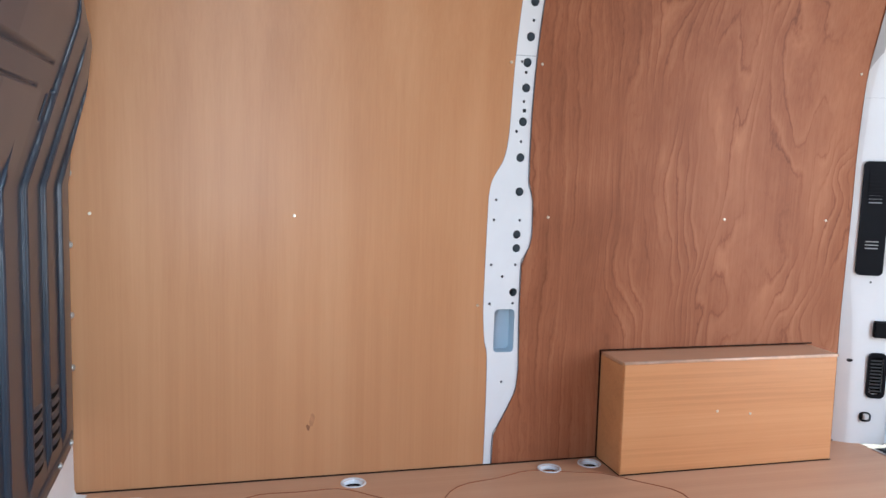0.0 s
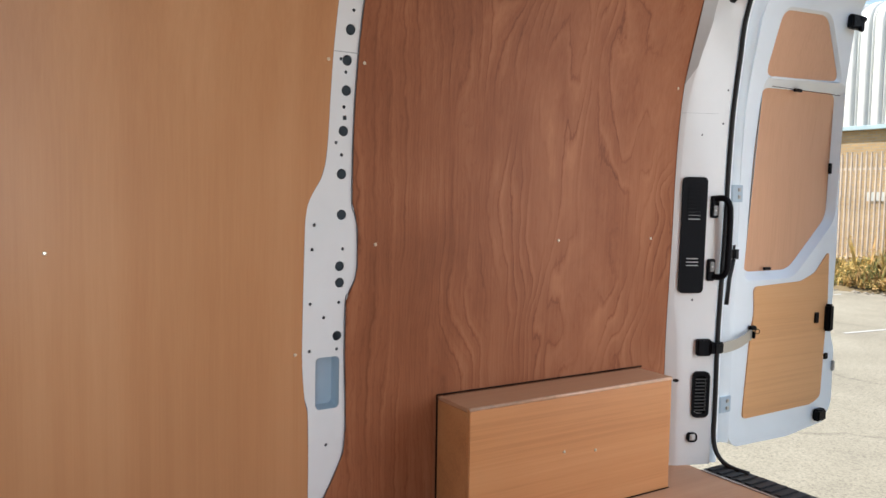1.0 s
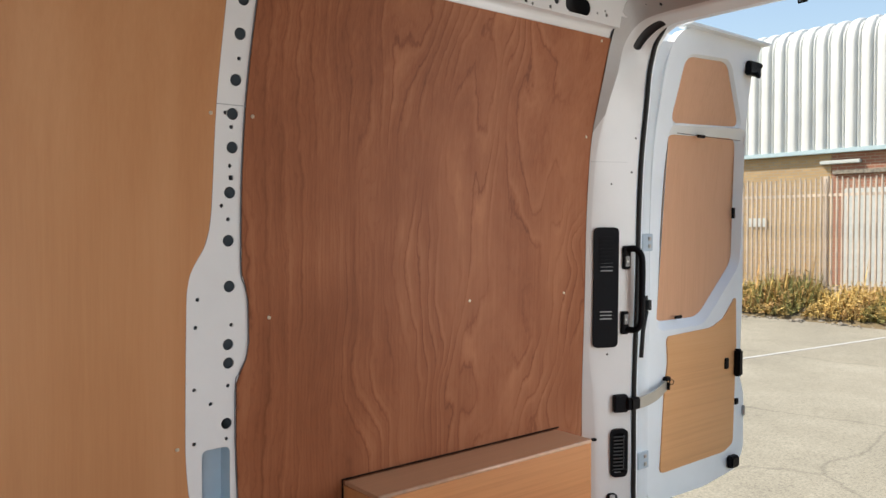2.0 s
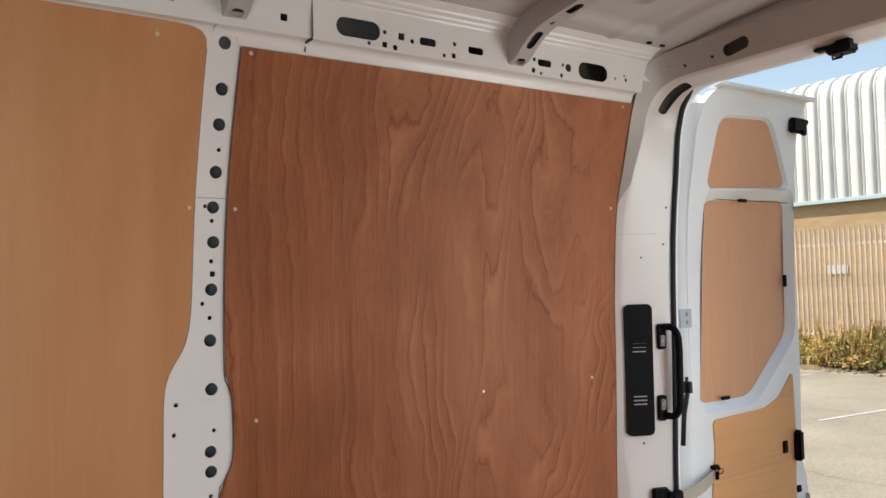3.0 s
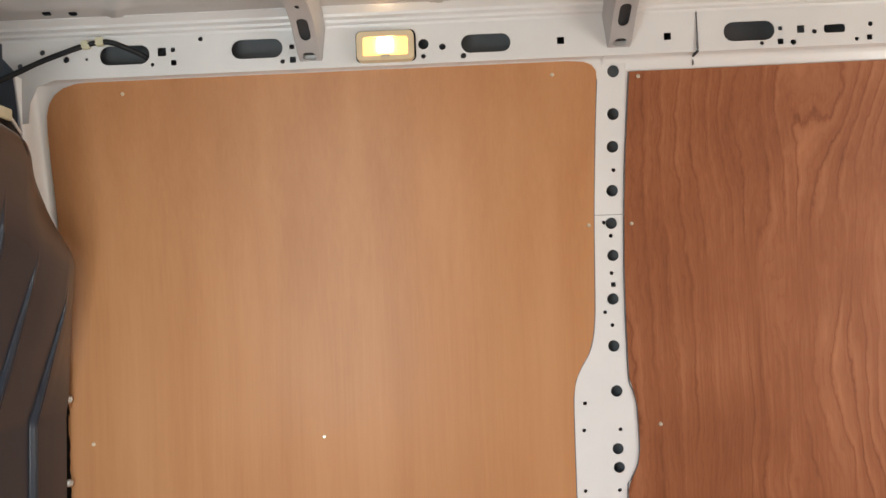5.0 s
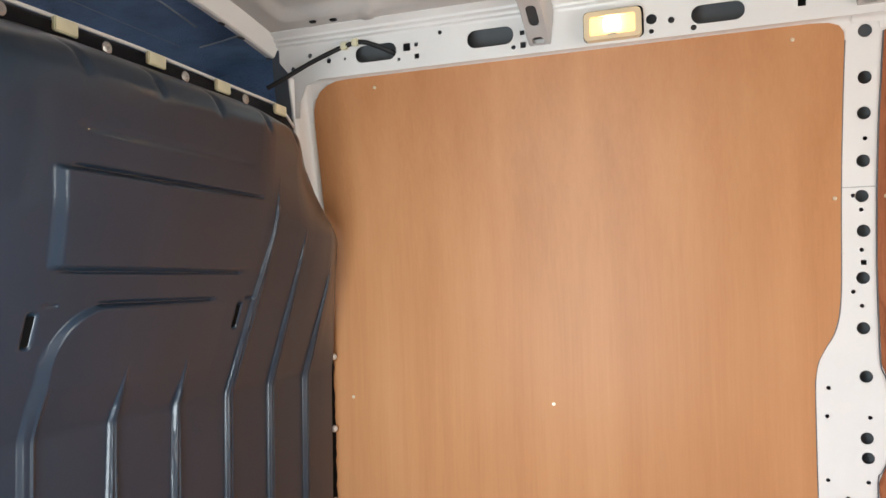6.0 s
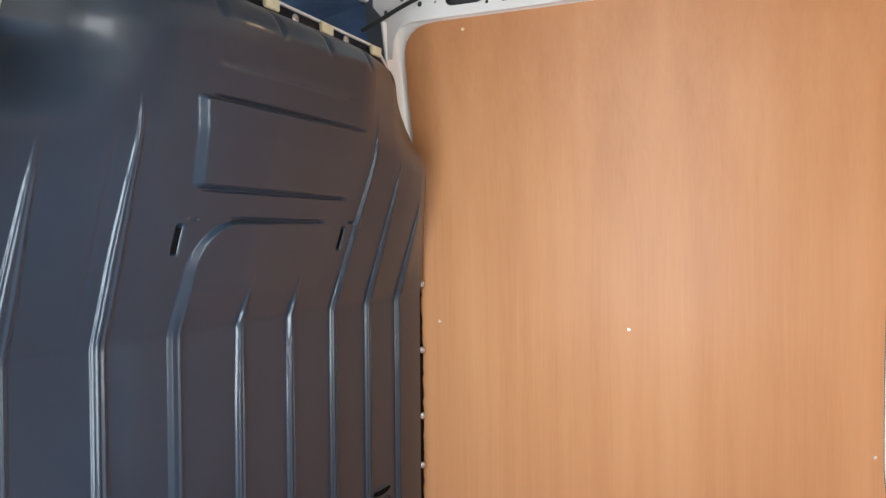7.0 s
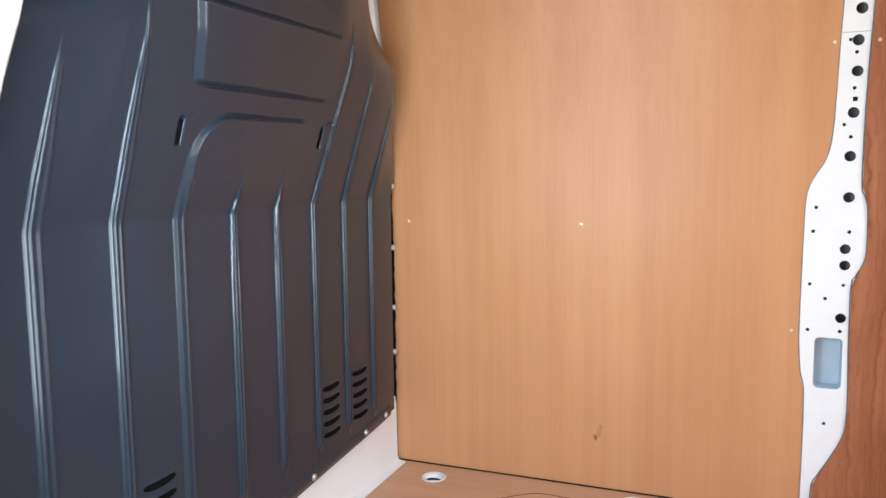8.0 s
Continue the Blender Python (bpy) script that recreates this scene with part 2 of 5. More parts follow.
def sheet(outline, holes, place, depth, cuts_u=(), cuts_v=()):
    """A plate with true holes, laid on a surface: place(u, v, d) gives the point d behind the face."""
    bm = bmesh.new()
    edges = []
    for loop in [outline, *holes]:
        vs = [bm.verts.new((u, v, 0)) for u, v in loop]
        edges += [bm.edges.new((vs[i], vs[(i + 1) % len(vs)])) for i in range(len(vs))]
    bmesh.ops.triangle_fill(bm, use_beauty=True, use_dissolve=False, edges=edges, normal=(0, 0, 1))
    for axis, cuts in ((0, cuts_u), (1, cuts_v)):
        for c in cuts:
            co, no = [0, 0, 0], [0, 0, 0]
            co[axis], no[axis] = c, 1
            bmesh.ops.bisect_plane(bm, geom=bm.verts[:] + bm.edges[:] + bm.faces[:], plane_co=co, plane_no=no, dist=1e-5)
    bm.verts.index_update()
    flat = [(v.co.x, v.co.y) for v in bm.verts]
    tris = [[v.index for v in f.verts] for f in bm.faces]
    rim = [(e.verts[0].index, e.verts[1].index) for e in bm.edges if len(e.link_faces) == 1]
    n = len(flat)
    verts = [place(u, v, 0) for u, v in flat] + [place(u, v, depth) for u, v in flat]
    faces = tris + [[i + n for i in reversed(f)] for f in tris]
    ids, extra = {}, []
    for i in {i for e in rim for i in e}:
        ids[i] = 2 * n + len(extra)
        extra += [place(*flat[i], 0), place(*flat[i], depth)]
    faces += [[ids[a], ids[b], ids[b] + 1, ids[a] + 1] for a, b in rim]
    out = bmesh.new()
    vs = [out.verts.new(p) for p in verts + extra]
    for f in faces:
        try:
            out.faces.new([vs[i] for i in f])
        except ValueError:
            pass
    bm.free()
    return out


def steps(a, b, d):
    n = max(1, int(abs(b - a) / d))
    return [a + (b - a) * i / n for i in range(1, n)]


def tube(points, r, n=8, bm=None, cyclic=False):
    """A round bar along points."""
    bm = bm or bmesh.new()
    pts = [Vector(p) for p in points]
    rows = []
    for i, p in enumerate(pts):
        a = pts[i - 1] if i > 0 or cyclic else p
        b = pts[(i + 1) % len(pts)] if i < len(pts) - 1 or cyclic else p
        d = (b - a).normalized()
        side = d.cross(Vector((0.31, 0.2, 0.93))).normalized()
        up = side.cross(d)
        rows.append([bm.verts.new(p + (side * math.cos(2 * math.pi * k / n) + up * math.sin(2 * math.pi * k / n)) * r) for k in range(n)])
    for i in range(len(rows) - (0 if cyclic else 1)):
        a, b = rows[i], rows[(i + 1) % len(rows)]
        for k in range(n):
            bm.faces.new((a[k], a[(k + 1) % n], b[(k + 1) % n], b[k]))
    if not cyclic:
        bm.faces.new(rows[0])
        bm.faces.new(rows[-1])
    return bm


def spline(points, n=8):
    """A smooth line through points."""
    pts = [Vector(p) for p in points]
    out = []
    for i in range(len(pts) - 1):
        p0, p1, p2, p3 = pts[max(i - 1, 0)], pts[i], pts[i + 1], pts[min(i + 2, len(pts) - 1)]
        for j in range(n):
            s = j / n
            out.append(0.5 * (2 * p1 + (p2 - p0) * s + (2 * p0 - 5 * p1 + 4 * p2 - p3) * s * s + (3 * p1 - p0 - 3 * p2 + p3) * s ** 3))
    return out + [pts[-1]]


def disc_head(r, h, n=12):
    """A domed screw or bolt head with its face towards +z."""
    bm = bmesh.new()
    rows = [[bm.verts.new((q * r * math.cos(2 * math.pi * k / n), q * r * math.sin(2 * math.pi * k / n), z)) for k in range(n)] for q, z in ((1, 0), (1, h * 0.5), (0.62, h), (0.3, h), (0.2, h * 0.45))]
    for a, b in zip(rows, rows[1:]):
        for k in range(n):
            bm.faces.new((a[k], a[(k + 1) % n], b[(k + 1) % n], b[k]))
    bm.faces.new(rows[-1]), bm.faces.new(rows[0])
    return bm


# ---- the van's section ----
X0, X1 = 1.285, 4.0          # front and rear ends of the side lining
MID = -0.83                  # middle of the van
PROFILE_Z = (-1, 0, 0.5, 0.85, 1.05, 1.2, 1.35, 1.44, 1.54, 1.62, 1.73, 1.9)
PROFILE_Y = (0, 0, 0, -0.014, -0.018, -0.024, -0.038, -0.052, -0.076, -0.092, -0.118, -0.16)


def wy(z):
    """The side wall's place across the van at a height, as a smooth curve."""
    return float(sum(np.interp(z + d, PROFILE_Z, PROFILE_Y) for d in (-0.06, -0.03, 0, 0.03, 0.06)) / 5)


def on_wall(proud):
    return lambda u, v, d: Vector((u, wy(v) - proud + d, v))


CUT_V = steps(0.0, 1.9, 0.045)

# ---- large structure: side wall, pillars, roof, floor ----
PILLAR_L = [(2.576, 0.0), (2.578, 0.115), (2.579, 0.262), (2.577, 0.385), (2.567, 0.43), (2.561, 0.50), (2.559, 0.554), (2.559, 0.69), (2.560, 0.82), (2.562, 0.92),
            (2.570, 0.965), (2.586, 0.998), (2.605, 1.03), (2.617, 1.07), (2.623, 1.12), (2.626, 1.19), (2.630, 1.37), (2.636, 1.58), (2.641, 1.70)]
PILLAR_R = [(2.721, 1.712), (2.711, 1.52), (2.7065, 1.37), (2.7025, 1.2), (2.702, 1.08), (2.703, 0.965), (2.712, 0.935), (2.720, 0.895), (2.722, 0.79), (2.715, 0.75),
            (2.698, 0.715), (2.689, 0.69), (2.689, 0.55), (2.693, 0.42), (2.694, 0.33), (2.687, 0.257), (2.657, 0.19), (2.625, 0.13), (2.611, 0.10), (2.608, 0.0)]


def screws_on(parent, spots, place, r=0.0048):
    """Round screw heads pressed into a board; place(u, v, d) as for sheet()."""
    bm = disc_head(r, 0.003)
    me = bpy.data.meshes.new("screw")
    bm.to_mesh(me)
    bm.free()
    for u, v in spots:
        p, q = place(u, v, 0), place(u, v, 0.01)
        ob = put("screw", me, M_SCREW, parent)
        ob.matrix_world = Matrix.Translation(p) @ (p - q).to_track_quat("Z", "Y").to_matrix().to_4x4()


def build_floor():
    outline = [(X0 - 0.02, -1.66), (4.07, -1.66), (4.07, 0.0), (X0 - 0.02, 0.0)]
    cups = [ring(x, y, 0.032) for x, y in TIE_SPOTS]
    bm = sheet(outline, cups, lambda u, v, d: Vector((u, v, -d)), 0.012, steps(1.3, 4.07, 0.3))
    floor = tagged(part("floor", bm, M_PLY_FLOOR), "worn pale plywood van floor with curved scuff marks", "floor", kind="structure")
    part("underfloor", block(X0 - 0.02, 4.07, -1.66, 0.1, -0.06, -0.03), M_PRIMER, floor)
    part("joint_line", block(X0, 4.0, -0.0052, -0.0022, 0.0002, 0.004), M_SEALANT, floor, "dark gap along the wall lining")
    arc = [(1.95 + (0.34 + 0.02 * math.sin(5 * a)) * math.cos(a), -0.40 + (0.30 + 0.012 * math.sin(7 * a)) * math.sin(a), 0.0004) for a in [radians(20 + 7 * i) for i in range(20)]]
    part("scuff_mark", tube(arc, 0.0020, 5), M_PLY_RED, floor, "thin brown curved scuff")
    arc = [(2.72 + (0.40 + 0.02 * math.sin(6 * a)) * math.cos(a), -0.42 + (0.33 + 0.012 * math.sin(9 * a)) * math.sin(a), 0.0004) for a in [radians(5 + 7 * i) for i in range(22)]]
    part("scuff_mark", tube(arc, 0.0020, 5), M_PLY_RED, floor, "thin brown curved scuff")
    step = tagged(part("door_sill", block(4.075, 4.20, -1.56, -0.11, -0.05, 0.002, 0.006), M_DARKSTEP), "black ribbed plastic rear door sill", "sill", kind="structure")
    rib = block(-0.05, 0.05, -0.012, 0.012, 0, 0.006, 0.002)
    me = bpy.data.meshes.new("tread_rib")
    rib.to_mesh(me)
    rib.free()
    for i in range(36):
        ob = put("tread_rib", me, M_DARKSTEP, step)
        ob.location = (4.135, -0.14 - 0.04 * i, 0.001)
    part("edge_strip", block(4.062, 4.0745, -1.56, -0.12, 0.0005, 0.004, 0.001), M_STEEL, floor, "thin bright metal edging")


TIE_SPOTS = [(1.47, -0.108), (2.123, -0.073), (2.79, -0.073), (2.945, -0.055)]


def build_ties():
    bm = bmesh.new()
    n = 24
    rows = [[bm.verts.new((r * math.cos(2 * math.pi * k / n), r * math.sin(2 * math.pi * k / n), z)) for k in range(n)]
            for r, z in ((0.041, 0.0005), (0.040, 0.003), (0.036, 0.003), (0.031, -0.002), (0.027, -0.024), (0.01, -0.028))]
    for a, b in zip(rows, rows[1:]):
        for k in range(n):
            bm.faces.new((a[k], a[(k + 1) % n], b[(k + 1) % n], b[k]))
    bm.faces.new(rows[-1])
    thing = empty("tie_down_ring", "white metal tie-down cup with folded ring in plywood floor", "tie-down", group="tie-down rings in the floor")
    part("cup", bm, M_PAINT, thing, smooth=True)
    bow = [(0.024 * math.cos(a), 0.002 + 0.016 * math.sin(a), -0.013) for a in [radians(18 * i) for i in range(20)]]
    part("ring", tube(bow, 0.0035, 8, cyclic=True), M_BLACK, thing, "dark folded steel ring", True)
    thing.matrix_basis = pose(*TIE_SPOTS[0], 0)
    for s in TIE_SPOTS[1:]:
        copy_thing(thing, pose(*s, 0))


RAIL_Y = -0.155


def on_rail(u, v, d):
    return Vector((u, RAIL_Y + 0.10 * (v - 1.785) * -0.6 + d, v))


RAIL_SLOTS = [(1.503, 1.795, 0.122, 0.046), (1.825, 1.796, 0.124, 0.046), (2.375, 1.785, 0.118, 0.044), (2.998, 1.785, 0.12, 0.046), (3.787, 1.779, 0.12, 0.050)]
RAIL_MID = [(3.198, 1.782, 0.050, 0.020), (3.351, 1.781, 0.050, 0.019), (3.595, 1.780, 0.050, 0.020)]
RAIL_SQUARES = [(1.594, 1.799, 0.021), (1.621, 1.803, 0.011), (1.622, 1.772, 0.014), (1.910, 1.797, 0.012), (1.911, 1.766, 0.015), (2.553, 1.783, 0.017), (2.806, 1.781, 0.017),
                (3.119, 1.784, 0.018), (3.071, 1.788, 0.010), (3.071, 1.757, 0.014), (3.279, 1.758, 0.013), (3.554, 1.755, 0.013), (3.66, 1.754, 0.011)]
RAIL_DOTS = [(1.570, 1.769, 0.005), (1.689, 1.826, 0.006), (1.886, 1.763, 0.006), (2.226, 1.789, 0.013), (2.225, 1.760, 0.006), (2.271, 1.781, 0.008), (2.321, 1.757, 0.007),
             (3.027, 1.755, 0.005), (3.101, 1.754, 0.007), (3.151, 1.777, 0.006), (3.249, 1.755, 0.005), (3.282, 1.789, 0.006), (3.557, 1.786, 0.006), (3.582, 1.750, 0.005),
             (3.664, 1.784, 0.005), (3.687, 1.779, 0.012), (3.881, 1.771, 0.004), (3.920, 1.784, 0.004), (3.927, 1.772, 0.006), (1.302, 1.81, 0.007), (1.246, 1.779, 0.007), (1.36, 1.79, 0.008), (1.41, 1.789, 0.004)]


def build_side_wall():
    wall = tagged(put("wall_right", mesh_of("wall_right", *skin_grid()), M_PRIMER), "grey primed outer skin of the van side behind the lining", "van wall", kind="structure")
    # middle pillar with its holes
    out = [(x - 0.012, z) for x, z in PILLAR_L] + [(2.63, 1.745), (2.735, 1.745)] + [(x + 0.012, z) for x, z in PILLAR_R]
    holes = [ring(2.683, 1.716, 0.0145), ring(2.682, 1.616, 0.0145), ring(2.680, 1.538, 0.0145), ring(2.678, 1.432, 0.0145), ring(2.674, 1.352, 0.0145), ring(2.676, 1.272, 0.0145),
             ring(2.672, 1.163, 0.0145), ring(2.669, 1.046, 0.0145), ring(2.671, 0.934, 0.0145), ring(2.668, 0.791, 0.0140), ring(2.669, 0.745, 0.0140), ring(2.665, 0.595, 0.0140)]
    holes += [ring(x, z, 0.0050, 10) for x, z in ((2.682, 1.482), (2.656, 1.354), (2.672, 1.321), (2.671, 1.228), (2.651, 1.131), (2.668, 1.098), (2.591, 0.906), (2.586, 0.839), (2.676, 0.839),
                                                 (2.583, 0.689), (2.668, 0.689), (2.624, 0.649), (2.583, 0.557), (2.665, 0.557), (2.635, 0.286))]
    holes += [slot(2.6745, 1.199, 0.012, 0.012, 0.002, 2), slot(2.638, 0.463, 0.072, 0.148, 0.014)]
    part("pillar", sheet(out, holes, on_wall(-0.0058), 0.004, (), CUT_V), M_PAINT, wall, "white painted pressed-steel pillar with a row of round holes", True)
    part("pillar_seam", sheet(slot(2.672, 1.373, 0.078, 0.0022, 0.001, 1), [], on_wall(-0.0046), 0.003), M_GREYLINE, wall, "overlap seam of two pressings", True)
    # grey ribbons paint the shaded gap along both pillar edges
    for line, inward in ((PILLAR_L, 0.0026), (PILLAR_R, -0.0026)):
        bm = bmesh.new()
        smooth_line = spline([(x, z, 0) for x, z in line], 4)
        rows = [[bm.verts.new(on_wall(-0.0052)(p.x, p.y, 0)), bm.verts.new(on_wall(-0.0052)(p.x + inward, p.y, 0)), bm.verts.new(on_wall(-0.0058)(p.x + inward * 1.3, p.y, 0))] for p in smooth_line]
        for a, b in zip(rows, rows[1:]):
            for i in range(2):
                bm.faces.new((a[i], a[i + 1], b[i + 1], b[i]))
        part("edge_gap_shade", bm, M_GAPGREY, wall, "thin grey line painting the shaded gap between lining and pillar")
    pocket = sheet(slot(2.638, 0.463, 0.084, 0.16, 0.018), [], lambda u, v, d: Vector((u, 0.058 + d, v)), 0.002)
    part("pocket", pocket, M_POCKET, wall, "pale blue painted recess seen through the opening", True)
    rim = slot(2.638, 0.463, 0.074, 0.150, 0.015)
    bm = bmesh.new()
    a = [bm.verts.new((u, 0.0075, v)) for u, v in rim]
    b = [bm.verts.new((2.638 + (u - 2.638) * 0.94, 0.059, 0.463 + (v - 0.463) * 0.96)) for u, v in rim]
    for i in range(len(rim)):
        bm.faces.new((a[i], a[(i + 1) % len(rim)], b[(i + 1) % len(rim)], b[i]))
    part("pocket_rim", bm, M_POCKET, wall, smooth=True)
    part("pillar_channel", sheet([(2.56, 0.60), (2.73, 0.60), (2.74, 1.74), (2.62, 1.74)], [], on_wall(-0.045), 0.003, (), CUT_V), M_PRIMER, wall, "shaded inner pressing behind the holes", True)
    # roof rail
    out = [(1.236, 1.640), (1.262, 1.640), (1.268, 1.69), (1.288, 1.728), (1.330, 1.742), (3.998, 1.742), (4.004, 1.78), (4.024, 1.838), (1.204, 1.838), (1.204, 1.80), (1.230, 1.77), (1.236, 1.750)]
    holes = [slot(*s) for s in RAIL_SLOTS] + [slot(*s, r=0.007) for s in RAIL_MID] + [slot(x, z, w, w, 0.002, 2) for x, z, w in RAIL_SQUARES] + [ring(x, z, r, 10) for x, z, r in RAIL_DOTS]
    part("roof_rail", sheet(out, holes, on_rail, 0.003, steps(1.2, 4.03, 0.2)), M_PAINT, wall, "white steel roof rail with slots and square holes", True)
    bm = bmesh.new()
    section = [(RAIL_Y + 0.003, 1.7445), (RAIL_Y + 0.005, 1.7432), (-0.128, 1.7432), (-0.121, 1.7405), (-0.1155, 1.732), (-0.1125, 1.722), (-0.105, 1.712), (-0.09, 1.66)]
    for span in ((1.24, 1.9, 2.655), (2.712, 3.4, 3.995)):
        lift = 0.005 if span[0] < 2 else 0.0
        rows = [[bm.verts.new((x, y, min(z + lift, 1.7445))) for y, z in section] for x in span]
        for a, b in zip(rows, rows[1:]):
            for i in range(len(section) - 1):
                bm.faces.new((a[i], a[i + 1], b[i + 1], b[i]))
    rows = [[bm.verts.new((x, y, z)) for y, z in section[:5]] for x in (2.655, 2.712)]
    for i in range(4):
        bm.faces.new((rows[0][i], rows[0][i + 1], rows[1][i + 1], rows[1][i]))
    part("rail_flange", bm, M_PAINT, wall, smooth=True)
    bm = bmesh.new()
    section = [(RAIL_Y - 0.004, 1.836), (RAIL_Y - 0.006, 1.842), (RAIL_Y - 0.018, 1.844), (RAIL_Y - 0.020, 1.850), (RAIL_Y - 0.034, 1.853), (RAIL_Y - 0.036, 1.859), (RAIL_Y - 0.06, 1.868), (RAIL_Y - 0.06, 1.90), (-0.10, 1.93)]
    rows = [[bm.verts.new((x, y, z)) for y, z in section] for x in (1.20, 2.0, 2.7, 3.4, 4.022)]
    for a, b in zip(rows, rows[1:]):
        for i in range(len(section) - 1):
            bm.faces.new((a[i], a[i + 1], b[i + 1], b[i]))
    part("rail_top", bm, M_PAINT, wall, "stepped upper edge of the rail")
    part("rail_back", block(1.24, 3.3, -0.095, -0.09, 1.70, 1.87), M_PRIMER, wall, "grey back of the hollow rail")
    # darker copy of the back, more shade painted behind the rear slots
    part("rail_back", block(3.301, 4.0, -0.095, -0.09, 1.70, 1.87), M_SHADE, wall, "back of the hollow rail, darkened to paint its shade")
    part("rail_joint", block(2.874, 2.8762, RAIL_Y - 0.0042, RAIL_Y + 0.003, 1.745, 1.836), M_PRIMER, wall, "fine vertical joint in the rail")
    part("joint_notch", block(2.871, 2.8775, RAIL_Y - 0.001, -0.118, 1.739, 1.7442, 0.001), M_SHADE, wall, "dark notch where two rail flanges meet")
    part("joint_notch", block(2.873, 2.8755, -0.1165, -0.110, 1.7215, 1.738), M_SHADE, wall, "dark notch where two rail flanges meet")
    # front corner post between lining and bulkhead
    bm = bmesh.new()
    zs = [0.0] + steps(0, 1.75, 0.04) + [1.75]
    rows = []
    for z in zs:
        y = wy(z)
        w = 0.0
        rows.append([bm.verts.new(p) for p in ((1.32, y + 0.004, z), (1.268, y + 0.003, z), (1.262, y - 0.003, z), (1.250 - w, y - 0.022, z), (1.247 - w, y - 0.05, z), (1.240, y - 0.052, z), (1.236, y + 0.06, z))])
    for a, b in zip(rows, rows[1:]):
        for i in range(6):
            bm.faces.new((a[i], a[i + 1], b[i + 1], b[i]))
    part("front_post", bm, M_PAINT, wall, "white painted front corner post", True)
    # rear pillar
    rear_frame(wall)
    return wall


def skin_grid():
    zs = [-0.3, 0.0, 0.4, 0.8, 1.2, 1.5, 1.75, 2.0]
    verts, faces = [], []
    for side, off in ((0, 0.075), (1, 0.080)):
        for z in zs:
            for x in (1.12, 2.0, 4.1):
                verts.append((x, wy(z) + off, z))
    n = len(zs) * 3
    for s in (0, n):
        for i in range(len(zs) - 1):
            for j in range(2):
                a = s + i * 3 + j
                faces.append((a, a + 1, a + 4, a + 3))
    return verts, faces


SLANT_Z = (-1, 0, 1.0, 1.2, 1.4, 1.5, 1.6, 1.7, 1.8)
SLANT_Y = (0.078, 0.078, 0.078, 0.076, 0.070, 0.062, 0.050, 0.035, 0.025)


def on_rear(u, v, d):
    """The slanting rear pillar: u from 0 at the lining to 1 at the door seal."""
    return Vector((3.992 + 0.159 * u + d * 0.44, wy(v) - 0.006 - float(np.interp(v, SLANT_Z, SLANT_Y)) * u + d * 0.898, v))


def frame_stations():
    """Outer edge, ridge and seal edge of the rear door frame, from the floor up the pillar, round the corner and along the header."""
    out = []
    for z in (-0.02, 0.15, 0.35, 0.5, 0.58, 0.66, 0.9, 1.1, 1.3, 1.4, 1.5, 1.6):
        u = float(np.interp(z, (0, 0.45, 0.62, 1.25, 1.45, 1.6), (0.24, 0.22, 0.07, 0.06, 0.13, 0.30)))
        p = float(np.interp(z, (0, 0.45, 0.62, 1.25, 1.6), (0.013, 0.012, 0.004, 0.004, 0.011)))
        out.append((z, on_rear(-0.05 * min(1.0, max(0.0, (1.6 - z) / 0.2)), z, 0), on_rear(u, z, -p), on_rear(1, z, 0)))
    for s, a, b, c in ((1.68, (3.998, -0.112, 1.69), (4.058, -0.124, 1.69), (4.150, -0.158, 1.66)), (1.76, (4.008, -0.140, 1.78), (4.092, -0.137, 1.748), (4.148, -0.178, 1.705)),
                       (1.82, (4.032, -0.165, 1.842), (4.100, -0.177, 1.773), (4.146, -0.210, 1.738)), (1.90, (4.060, -0.222, 1.866), (4.102, -0.245, 1.782), (4.144, -0.260, 1.757)),
                       (2.00, (4.068, -0.33, 1.873), (4.103, -0.345, 1.783), (4.142, -0.350, 1.759)), (2.25, (4.07, -0.59, 1.878), (4.103, -0.595, 1.783), (4.142, -0.600, 1.758)),
                       (2.48, (4.07, -0.83, 1.880), (4.103, -0.83, 1.783), (4.142, -0.83, 1.757)), (2.80, (4.07, -1.15, 1.878), (4.103, -1.15, 1.783), (4.142, -1.15, 1.757)), (3.15, (4.07, -1.5, 1.87), (4.103, -1.5, 1.78), (4.142, -1.5, 1.755))):
        out.append((s, Vector(a), Vector(b), Vector(c)))
    return out


STATIONS = frame_stations()


def edge_at(s, which):
    """A smooth line through the stations: 1 outer edge, 2 ridge, 3 seal edge."""
    k = max(0, min(len(STATIONS) - 2, sum(1 for q in STATIONS if q[0] <= s) - 1))
    p0, p1, p2, p3 = STATIONS[max(k - 1, 0)], STATIONS[k], STATIONS[k + 1], STATIONS[min(k + 2, len(STATIONS) - 1)]
    h = p2[0] - p1[0]
    t = (s - p1[0]) / h
    m1 = (p2[which] - p0[which]) * (h / max(1e-6, p2[0] - p0[0]))
    m2 = (p3[which] - p1[which]) * (h / max(1e-6, p3[0] - p1[0]))
    return p1[which] * (2 * t ** 3 - 3 * t * t + 1) + m1 * (t ** 3 - 2 * t * t + t) + p2[which] * (3 * t * t - 2 * t ** 3) + m2 * (t ** 3 - t * t)


